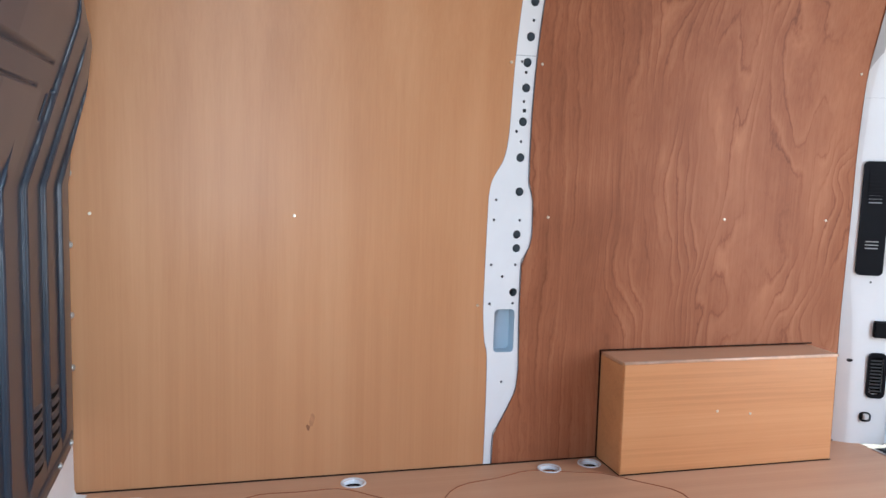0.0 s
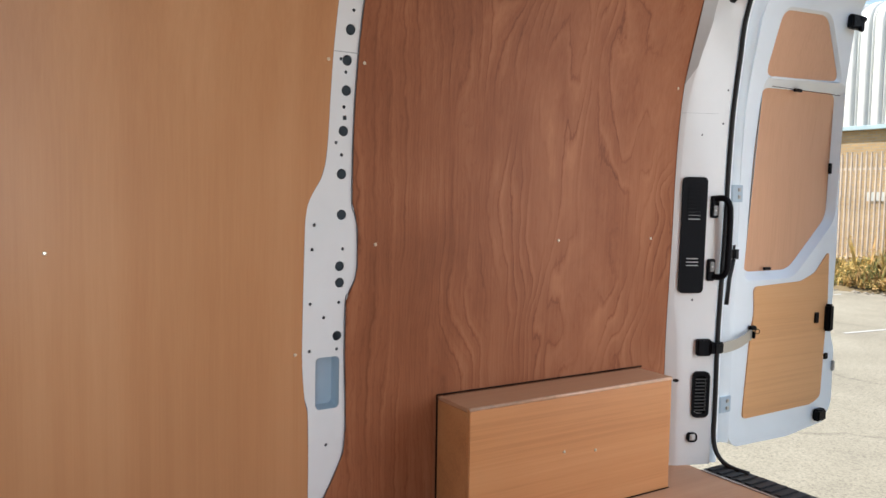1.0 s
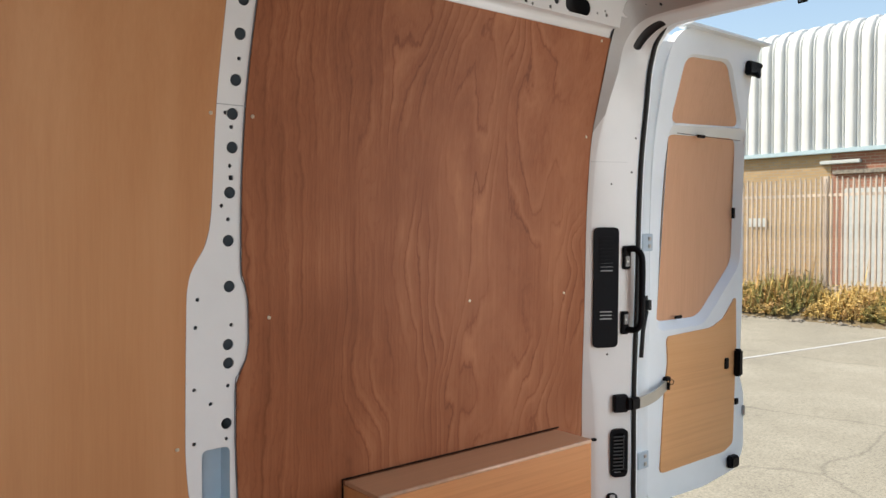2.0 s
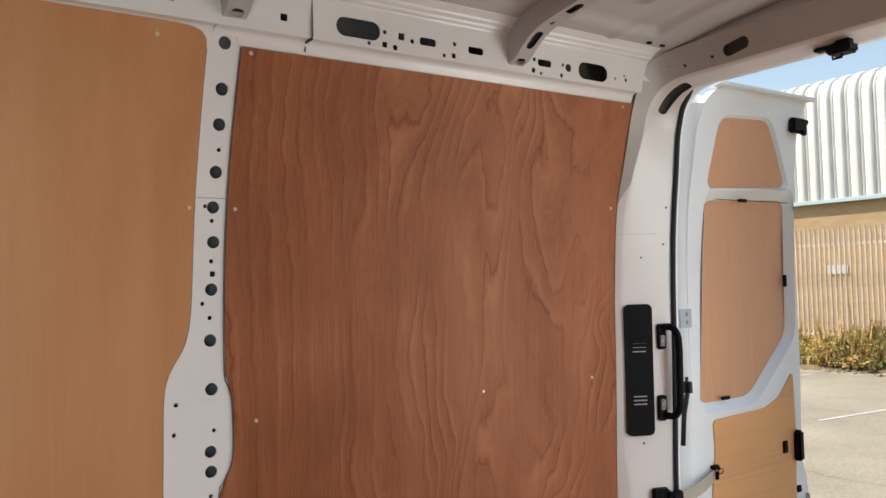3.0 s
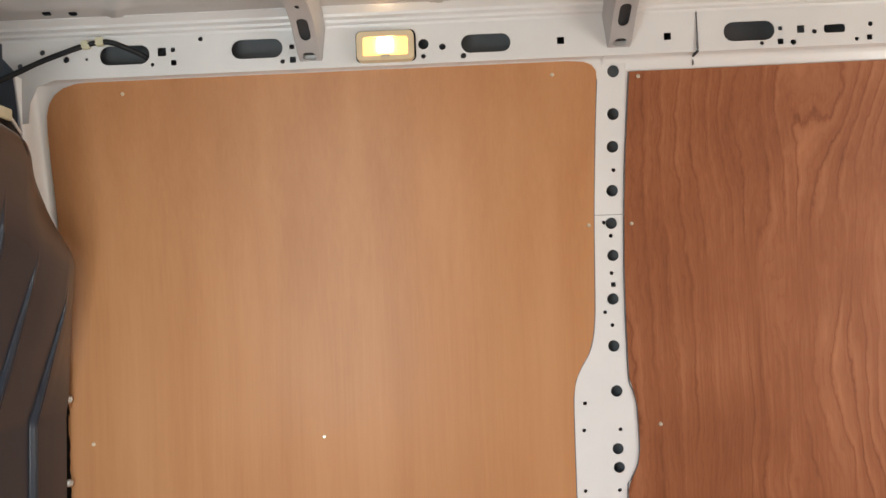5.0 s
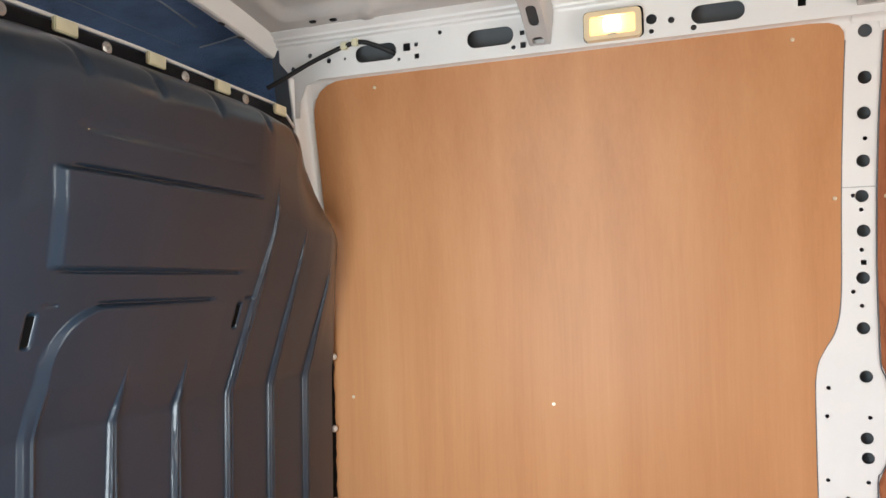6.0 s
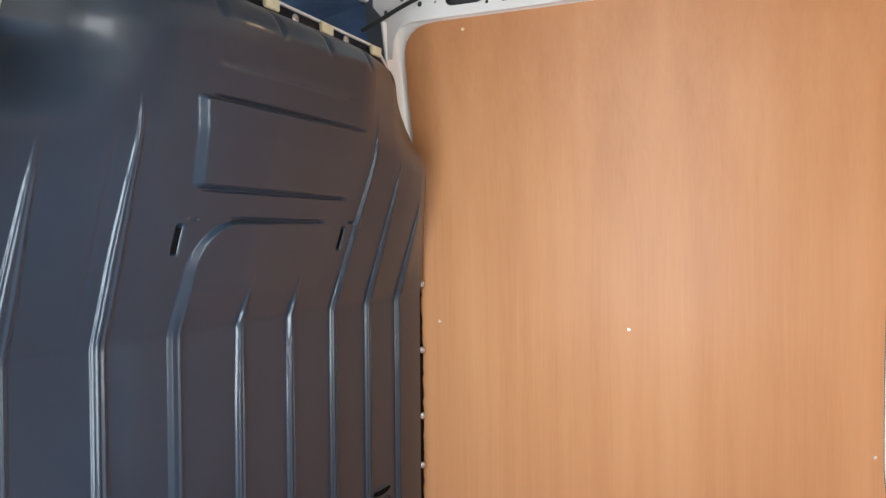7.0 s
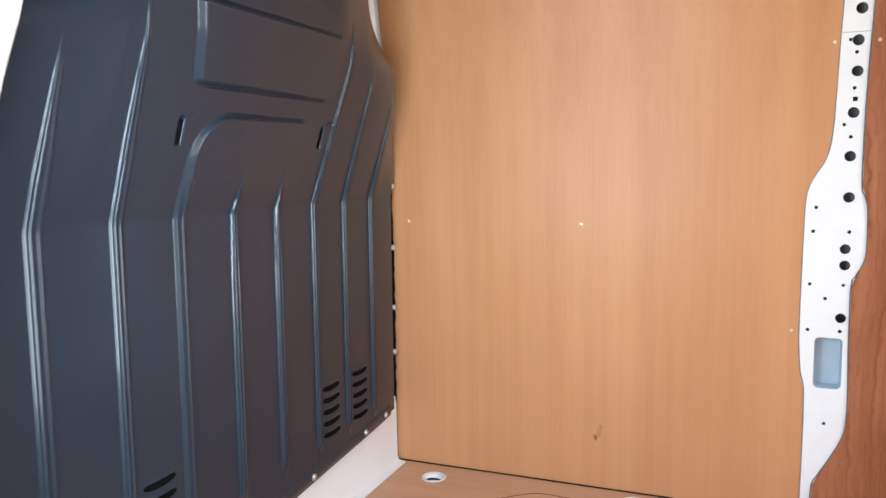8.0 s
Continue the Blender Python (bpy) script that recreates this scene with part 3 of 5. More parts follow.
def on_frame(s, w, d):
    """w from 0 at the outer edge over the rounded ridge at 1 to 2 at the seal."""
    o, r, e = edge_at(s, 1), edge_at(s, 2), edge_at(s, 3)
    soft = 0.16
    if w < 1 - soft:
        p = o.lerp(r, w)
    elif w > 1 + soft:
        p = r.lerp(e, w - 1)
    else:
        t = (w - 1 + soft) / (2 * soft)
        a, b = o.lerp(r, 1 - soft), r.lerp(e, soft)
        p = a * (1 - t) ** 2 + r * 2 * t * (1 - t) + b * t * t
    if d:
        along = edge_at(s + 0.01, 2) - edge_at(s - 0.01, 2)
        n = along.cross(e - o).normalized()
        if n.x < 0:
            n = -n
        p = p + n * d
    return p


def outward(s):
    """Away from the doorway: towards the van's side on the pillar, upwards on the header."""
    a = radians(90) * min(1.0, max(0.0, (s - 1.62) / 0.30))
    return Vector((0, math.cos(a), math.sin(a)))


def rear_frame(wall):
    lens = lambda s: (edge_at(s, 3) - edge_at(s, 2)).length
    bean = []
    for a, b in slot(0.0, 0.0, 0.185, 0.030, 0.0145, 8):
        s = 1.785 + a
        bean.append((s, 1.52 + 0.85 * a + b / lens(s)))
    tilt = [(2.093 + a, 0.53 - (b + 0.16 * a) / 0.095) for a, b in slot(0, 0, 0.088, 0.034)]
    holes = [bean, tilt]
    for u, v, r in ((0.91, 1.386, 0.0045), (0.88, 1.267, 0.0045), (0.44, 1.225, 0.0040), (0.45, 0.622, 0.0045)):
        w = 0.06
        holes.append([(v + b, 1 + (u - w) / (1 - w) + a / 0.166) for a, b in ring(0, 0, r, 8)])
    holes.append([(0.321 + b, 0.80 + a / 0.042) for a, b in slot(0, 0, 0.016, 0.013, 0.005, 3)])
    for s, w, r in ((2.01, 0.62, 0.006), (1.915, 0.63, 0.006), (1.862, 0.47, 0.003)):
        holes.append([(s + b, w + a / 0.095) for a, b in ring(0, 0, r, 8)])
    front = [h for h in holes if sum(q[1] for q in h) / len(h) < 0.9 and sum(q[0] for q in h) / len(h) > 1.5]
    inner = [h for h in holes if h not in front]
    cuts = (0.3, 0.6, 0.84, 0.9, 0.95, 1.0, 1.05, 1.1, 1.16, 1.4, 1.7)
    out = [(0.0, 0.0), (1.40, 0.0), (1.46, 0.93), (3.14, 0.93), (3.14, 2.0), (0.0, 2.0)]
    part("rear_pillar", sheet(out, inner, on_frame, 0.003, steps(0, 3.14, 0.022), cuts), M_PAINT, wall, "white painted rear pillar and lower door header", True)
    # this face takes the grey roof colour to paint in its shade
    out = [(1.40, 0.0), (3.14, 0.0), (3.14, 0.93), (1.46, 0.93)]
    part("rear_header", sheet(out, front, on_frame, 0.003, steps(0, 3.14, 0.022), cuts[:4]), M_ROOF, wall, "upper door header welded to the roof, greyed to paint its shade", True)
    # added dark sheet: keeps the sky out and paints shade behind the holes
    part("frame_back", sheet([(0.05, 0.04), (3.1, 0.04), (3.1, 1.99), (0.05, 1.99)], [], lambda u, v, d: on_frame(u, v, d + 0.014), 0.002, steps(0, 3.14, 0.05), (0.5, 1.0, 1.5)), M_SHADE, wall, "dark backing sheet that paints the shade behind the openings", True)
    ss = [0.0] + steps(0, 3.14, 0.03) + [3.14]
    bm = bmesh.new()
    rows = [[bm.verts.new(edge_at(s, 3) + Vector((a, 0, 0)) + outward(s) * b) for a, b in ((0, 0.0), (0.004, 0.010), (0.016, 0.012), (0.022, 0.002), (0.045, 0.004), (0.054, 0.014), (0.058, 0.05), (0.06, 0.11))] for s in ss]
    for a, b in zip(rows, rows[1:]):
        for i in range(7):
            bm.faces.new((a[i], a[i + 1], b[i + 1], b[i]))
    part("door_jamb", bm, M_DOOR_PAINT, wall, "white painted outer door jamb, tinted for blue sky light", True)
    bm = bmesh.new()
    rows = [[bm.verts.new(p) for p in (edge_at(s, 1), edge_at(s, 1) + Vector((0.012, 0, 0.006)), edge_at(s, 1) + Vector((0.05, 0, 0.10)))] for s in ss if s > 1.86]
    for a, b in zip(rows, rows[1:]):
        for i in range(2):
            bm.faces.new((a[i], a[i + 1], b[i + 1], b[i]))
    part("header_top", bm, M_PAINT, wall, "", True)
    # added block: shuts a corner gap that let the sky show
    part("corner_filler", block(4.006, 4.08, -0.147, 0.0, 1.785, 1.95), M_PAINT, wall, "added filler block behind the rail end that shuts out the sky")
    seam = [(a, b) for a, b in ((1.3015, 0.1), (1.3025, 0.1), (1.3025, 1.75), (1.3015, 1.75))]
    part("pillar_seam", sheet(seam, [], lambda u, v, d: on_frame(u, v, d - 0.0008), 0.001, (), (0.5, 0.84, 1.0, 1.16)), M_GREYLINE, wall, "fine seam across the pillar")


def roof_z(y):
    return 1.862 + 0.062 * max(0.0, 1 - ((y - MID) / 0.66) ** 2)


BOWS = (1.955, 2.690, 3.490)


def build_roof():
    xs = np.arange(1.17, 4.12, 0.015)
    ys = np.arange(-1.52, -0.13, 0.0125)
    edges = (1.20,) + BOWS + (4.03,)
    verts, faces = [], []

    def smooth(a, lo, hi):
        s = min(1, max(0, (a - lo) / (hi - lo)))
        return s * s * (3 - 2 * s)

    for x in xs:
        for y in ys:
            z = roof_z(y)
            for a, b in zip(edges, edges[1:]):
                if a < x < b:
                    e = smooth(min(x - a, b - x), 0.075, 0.10) * smooth(-0.255 - y, 0, 0.03) * smooth(y + 1.405, 0, 0.03)
                    z += 0.020 * e
                    # pressed rib along the middle of each bay, and a slanting crease near the rail
                    m = (a + b) / 2
                    z -= 0.016 * math.exp(-((x - m) / 0.022) ** 4) * smooth(-0.36 - y, 0, 0.05) * smooth(y + 1.3, 0, 0.05)
                    z -= 0.012 * math.exp(-(((x - a - 0.32) + (y + 0.24) * 0.6) / 0.014) ** 2) * smooth(-0.20 - y, 0, 0.03) * smooth(y + 0.40, 0, 0.03)
            verts.append((float(x), float(y), z))
    ny = len(ys)
    for i in range(len(xs) - 1):
        for j in range(ny - 1):
            a = i * ny + j
            faces.append((a, a + 1, a + ny + 1, a + ny))
    n = len(verts)
    verts += [(x, y, z + 0.05) for x, y, z in verts]
    faces += [tuple(i + n for i in f) for f in faces]
    roof = tagged(put("ceiling", mesh_of("ceiling", verts, faces), M_ROOF), "off-white bare painted steel van roof with pressed ribs", "ceiling", kind="structure")
    for i, x in enumerate(BOWS):
        build_bow(x)
    plug = block(-0.009, 0.009, -0.006, 0.006, -0.004, 0.003, 0.002)
    plug_mesh = bpy.data.meshes.new("roof_plug")
    plug.to_mesh(plug_mesh)
    plug.free()
    for x, y in ((1.359, -0.24), (1.418, -0.235), (2.273, -0.232), (2.335, -0.232), (3.134, -0.232), (3.195, -0.232), (3.95, -0.232), (4.01, -0.232)):
        ob = put("roof_plug", plug_mesh, M_BLACK)
        ob.location = (x, y, roof_z(y) - 0.001)
        tagged(ob, "small black plug in a roof hole beside the rail", "plug", group="roof plugs")
    # front header over the bulkhead opening
    bm = bmesh.new()
    rows = []
    for y in [-0.16] + steps(-0.16, -1.5, 0.05) + [-1.5]:
        z = 1.806 + 0.062 * max(0.0, 1 - ((y - MID) / 0.66) ** 2)
        rows.append([bm.verts.new(p) for p in ((1.150, y, z + 0.05), (1.158, y, z + 0.020), (1.164, y, z + 0.014), (1.184, y, z + 0.009), (1.190, y, z + 0.012), (1.214, y, roof_z(y) + 0.004))])
    for a, b in zip(rows, rows[1:]):
        for i in range(5):
            bm.faces.new((a[i], a[i + 1], b[i + 1], b[i]))
    header = tagged(part("roof_header", bm, M_PAINT), "white painted steel cross rail over the bulkhead", "roof header", kind="structure")
    # flat dark discs paint the shade of open holes
    for y, w in ((-0.165, 0.020), (-0.298, 0.030), (-0.383, 0.024), (-0.60, 0.030), (-0.83, 0.030), (-1.06, 0.030)):
        z = 1.8145 + 0.062 * max(0.0, 1 - ((y - MID) / 0.66) ** 2)
        part("hole", sheet(slot(y, 1.174, w, 0.011), [], lambda u, v, d, z=z: Vector((v, u, z - 0.0015 + d)), 0.002), M_SHADE, header, "dark oval disc painting the shade in a hole")
    part("outer_header", block(4.206, 4.216, -1.5, -0.15, 1.78, 2.0), M_PAINT, roof, "white painted outer edge over the doorway")


def build_bow(x):
    """A hat-section roof bow whose ends bend down on to the rail."""
    thing = empty("roof_bow", "pressed steel roof bow with oval holes, its shade painted in as grey", "roof bow", "structure", "roof bows")

    def zc(y):
        s = min(-0.152 - y, y + 1.508)
        return roof_z(y) - 0.050 - 0.052 * math.exp(-(max(0, s) / 0.07) ** 2)

    ys = [-0.152] + steps(-0.152, -1.508, 0.03) + [-1.508]
    out = [(ys[0], x - 0.026), (ys[-1], x - 0.026), (ys[-1], x + 0.026), (ys[0], x + 0.026)]
    holes = [slot(-0.172, x, 0.022, 0.030, 0.010)]
    y = -0.235
    k = 0
    while y > -1.45:
        holes.append(slot(y, x, 0.055 if k % 2 == 0 else 0.03, 0.026, 0.012) if k % 3 != 1 else slot(y, x, 0.016, 0.010, 0.004, 2))
        y -= 0.085 if k % 2 else 0.07
        k += 1
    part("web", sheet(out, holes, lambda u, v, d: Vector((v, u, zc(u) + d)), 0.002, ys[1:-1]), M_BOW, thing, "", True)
    for s in (-1, 1):
        bm = bmesh.new()
        rows = [[bm.verts.new(p) for p in ((x + s * 0.026, y, zc(y)), (x + s * 0.028, y, zc(y) + 0.004), (x + s * 0.040, y, roof_z(y) + 0.004), (x + s * 0.062, y, roof_z(y) + 0.001))] for y in ys]
        for a, b in zip(rows, rows[1:]):
            for i in range(3):
                bm.faces.new((a[i], a[i + 1], b[i + 1], b[i]))
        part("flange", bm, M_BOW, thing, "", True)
    # dark plate behind the web paints the shade seen through its holes
    part("bow_back", sheet(out, [], lambda u, v, d: Vector((v, u, zc(u) + 0.014 + d)), 0.002, ys[1:-1]), M_SHADE, thing, "", True)


def build_near_side():
    """The other side of the van, with its open sliding doorway, and the cab beyond the bulkhead."""
    mirror = lambda z: 2 * MID - wy(z)

    def strip(x0, x1, z0, z1, name, material, parent=None, thick=0.09):
        bm = bmesh.new()
        zs = [z0] + steps(z0, z1, 0.06) + [z1]
        rows = [[bm.verts.new(p) for p in ((x0, mirror(z), z), (x1, mirror(z), z), (x1, mirror(z) - thick, z), (x0, mirror(z) - thick, z))] for z in zs]
        for a, b in zip(rows, rows[1:]):
            for i in range(4):
                bm.faces.new((a[i], a[(i + 1) % 4], b[(i + 1) % 4], b[i]))
        bm.faces.new(rows[0]), bm.faces.new(rows[-1])
        return part(name, bm, material, parent, smooth=False)

    wall = tagged(strip(2.66, 4.13, 0.0, 1.86, "wall_left", M_PLY_LIGHT), "light plywood lined van side beside the open sliding door", "van wall", kind="structure")
    strip(1.20, 2.66, 1.76, 1.87, "door_header", M_PAINT, wall)
    bm = bmesh.new()
    rows = []
    for z in [0.0] + steps(0, 1.76, 0.04) + [1.76]:
        x1 = float(np.interp(z, (0, 1.0, 1.163, 1.25, 1.4, 1.55, 1.70, 1.76), (1.40, 1.42, 1.475, 1.510, 1.540, 1.575, 1.67, 1.80)))
        rows.append([bm.verts.new(p) for p in ((1.22, mirror(z) + 0.03, z), (x1 - 0.012, mirror(z) + 0.03, z), (x1, mirror(z) + 0.018, z), (x1, mirror(z) - 0.02, z), (1.22, mirror(z) - 0.09, z))])
    for a, b in zip(rows, rows[1:]):
        for i in range(5):
            bm.faces.new((a[i], a[(i + 1) % 5], b[(i + 1) % 5], b[i]))
    part("door_post", bm, M_PAINT, wall, "white painted post with the rounded corner of the sliding doorway", True)
    part("sill", block(1.20, 4.13, -1.80, -1.66, -0.30, -0.012), M_PAINT, wall)
    bm = bmesh.new()
    section = [(1.14, 1.90), (1.0, 1.89), (0.5, 1.80), (0.42, 1.74)]
    rows = [[bm.verts.new((x, y, z)) for x, z in section] for y in (-1.74, -0.83, 0.09)]
    for a, b in zip(rows, rows[1:]):
        for i in range(len(section) - 1):
            bm.faces.new((a[i], a[i + 1], b[i + 1], b[i]))
    cab = tagged(part("cab_lining", bm, M_NAVY, None, "", True), "dark blue fabric cab headliner beyond the bulkhead", "cab lining", kind="structure")
    for line in ([(1.09, -0.62, 1.888), (1.06, -0.45, 1.886), (1.03, -0.30, 1.884)], [(0.94, -0.165, 1.876), (1.02, -0.172, 1.882), (1.10, -0.182, 1.890)], [(0.90, -1.3, 1.874), (0.90, -0.2, 1.874)]):
        part("headliner_seam", tube(line, 0.0028, 6), M_SEAM, cab, "pale stitched seam", True)
    part("cab_side", block(0.0, 1.165, 0.085, 0.11, -0.3, 2.0), M_NAVY, cab)
    part("cab_side", block(0.0, 1.165, -1.76, -1.735, -0.3, 2.0), M_NAVY, cab)
    part("cab_front", block(-0.02, 0.0, -1.74, 0.09, -0.3, 0.8), M_NAVY, cab)
    part("cab_shelf", block(0.55, 1.17, -1.70, 0.05, 1.60, 1.615, 0.004), M_NAVY, cab, "dark blue overhead shelf")


build_floor()
build_side_wall()
build_roof()
build_near_side()


# ---- lining boards ----
def build_lining():
    top = [(2.640, 1.717), (2.630, 1.731), (2.610, 1.739), (2.57, 1.742)]
    left = [(1.40, 1.7425), (1.362, 1.740), (1.332, 1.731), (1.309, 1.716), (1.293, 1.695), (1.284, 1.668), (1.281, 1.63), (1.280, 1.55)]
    out = [(X0 - 0.004, 0.0)] + PILLAR_L + top + left
    a = empty("lining_board", "light tan lacquered plywood wall lining with faint upright streaks", "wall panel", group="side wall linings")
    board = part("board", sheet(out, [], on_wall(0.0), 0.006, steps(1.28, 2.64, 0.34), CUT_V), M_PLY_LIGHT, a, "", True)
    screws_on(a, [(1.351, 0.846), (1.936, 0.846), (2.617, 1.349), (2.54, 0.553), (2.534, 1.712), (1.479, 1.712)], on_wall(0.0))
    out = [(4.012, 0.0), (4.012, 0.85), (4.004, 1.1), (3.998, 1.3), (4.006, 1.5), (4.016, 1.714)] + PILLAR_R
    knot = [(1.985 + 0.0055 * math.cos(q) * (1 + 0.4 * math.sin(3 * q)), 0.165 + 0.011 * math.sin(q) * (1 + 0.3 * math.cos(2 * q + 1))) for q in [radians(24 * i) for i in range(15)]]
    part("knot", sheet(knot, [], on_wall(0.0004), 0.001), M_KNOT, a, "small brown knot in the veneer")
    smear = [(1.997 + 0.008 * math.cos(q) * (1 + 0.3 * math.sin(2 * q)), 0.190 + 0.022 * math.sin(q)) for q in [radians(24 * i) for i in range(15)]]
    part("stain", sheet(smear, [], on_wall(0.0003), 0.001), M_STAIN, a, "faint reddish smear above the knot")
    b = empty("lining_board", "reddish brown plywood wall lining with strong flame grain", "wall panel", group="side wall linings")
    part("board", sheet(out, [], on_wall(0.0), 0.006, steps(2.7, 4.0, 0.33), CUT_V), M_PLY_RED, b, "", True)
    screws_on(b, [(2.774, 0.850), (3.447, 0.850), (3.875, 0.850), (2.723, 1.349), (2.742, 1.700), (3.954, 1.700), (3.955, 1.385)], on_wall(0.0))


def build_wheel_box():
    """Boarded-in wheel arch: front, top and end board with rounded fore edge and dark sealant lines."""
    x0, x1, y, h = 2.997, 3.845, -0.177, 0.384
    t = empty("wheel_arch_box", "plywood boxing over the wheel arch with a rounded front edge", "wheel arch box")
    part("front_board", block(x0, 3.828, y, y + 0.012, 0.001, h, 0.003), M_PLY_BOX, t, "honey-coloured plywood with level grain")
    part("top_board", block(x0 + 0.001, x1, y + 0.0125, -0.006, h - 0.012, h - 0.0015, 0.002), M_PLY_FLOOR, t, "paler plywood top")
    part("end_board", block(x0, x0 + 0.012, y + 0.0125, -0.003, 0.001, h - 0.0125, 0.001), M_PLY_BOX, t, "shaded end board")
    part("rear_board", block(3.816, 3.828, y + 0.0125, -0.003, 0.001, h - 0.0125, 0.001), M_PLY_FLOOR, t)
    part("edge_strip", tube([(x0 + 0.002, y + 0.003, h - 0.003), (3.826, y + 0.003, h - 0.003)], 0.0058, 10), M_EDGE, t, "pale front edge with its highlight painted in", True)
    part("sealant", block(x0 - 0.004, 3.86, -0.007, -0.001, h + 0.001, h + 0.0045, 0.0005), M_SEALANT, t, "dark sealant line on the wall")
    part("sealant", block(x0 - 0.0055, x0 - 0.0005, -0.004, -0.001, 0.0, h + 0.004, 0.0008), M_SEALANT, t, "dark sealant line down the wall")
    part("sealant", block(x0, 3.828, y - 0.004, y - 0.0005, 0.0005, 0.004, 0.001), M_SEALANT, t, "dark line at the floor")
    part("sealant", block(x0 - 0.004, x0 - 0.0005, y, -0.003, 0.0005, 0.004, 0.001), M_SEALANT, t, "dark line at the floor")
    screws_on(t, [(3.354, 0.203), (3.484, 0.188)], lambda u, v, d: Vector((u, y + d, v)))


build_lining()
build_wheel_box()


# ---- bulkhead ----
# each rib: place across the van, top, half its width, and how far its upper end leans
RIBS = ((-1.454, 1.270, 0.024, 0.0), (-1.271, 1.350, 0.020, -0.010), (-1.097, 1.00, 0.019, 0.0), (-0.914, 1.045, 0.0185, 0.0), (-0.738, 1.045, 0.018, 0.0),
        (-0.560, 1.425, 0.0175, 0.030), (-0.390, 1.32, 0.017, -0.006), (-0.222, 1.245, 0.016, 0.004))
ARCHED = 2                   # the rib that bends over into the arch
BULK_Z = (0.0, 0.928, 0.936, 1.13, 1.30, 1.40, 1.47, 1.515, 1.545, 1.568, 1.592, 1.62)
BULK_X = (1.312, 1.312, 1.313, 1.374, 1.428, 1.446, 1.455, 1.457, 1.446, 1.408, 1.345, 1.275)


def sstep(a, lo, hi):
    s = min(1.0, max(0.0, (a - lo) / (hi - lo)))
    return s * s * (3 - 2 * s)


def slope(a, lo, hi):
    return min(1.0, max(0.0, (a - lo) / (hi - lo)))


RIB_D = (0.0, 0.14, 0.22, 0.40, 0.50, 0.68, 0.80, 1.0)
RIB_H = (0.0075, 0.0075, 0.0098, 0.0098, 0.0060, 0.0060, 0.0, 0.0)


def rib_height(d):
    """A stepped crown with a shallow groove along its middle; d from 0 at the middle to 1 at the foot."""
    return float(np.interp(d, RIB_D, RIB_H))


DROP_NEAR = (0.0, 0.05, 0.1, 0.2, 0.3, 0.4, 0.6)
DROP_Z = (0.95, 1.2, 1.31, 1.40, 1.5)
DROP = ((0.012, 0.009, 0.004, 0.0, 0.0, 0.0, 0.0), (0.100, 0.080, 0.050, 0.008, 0.0, 0.0, 0.0), (0.130, 0.105, 0.079, 0.030, 0.013, 0.002, 0.0),
        (0.215, 0.190, 0.158, 0.100, 0.065, 0.033, 0.0), (0.260, 0.240, 0.210, 0.155, 0.100, 0.045, 0.0))


NEAR_FINE = [0.01 * i for i in range(66)]
DROP_FINE = [[sum(np.interp(n + d, DROP_NEAR, r) for d in (-0.03, -0.015, 0, 0.015, 0.03)) / 5 for n in NEAR_FINE] for r in DROP]


def corner_drop(near, z):
    """How far the sheet turns away towards the side wall."""
    if near > 0.63:
        return 0.0
    row = [np.interp(near, NEAR_FINE, r) for r in DROP_FINE]
    return float(sum(np.interp(z + d, DROP_Z, row) for d in (-0.02, 0, 0.02)) / 3)


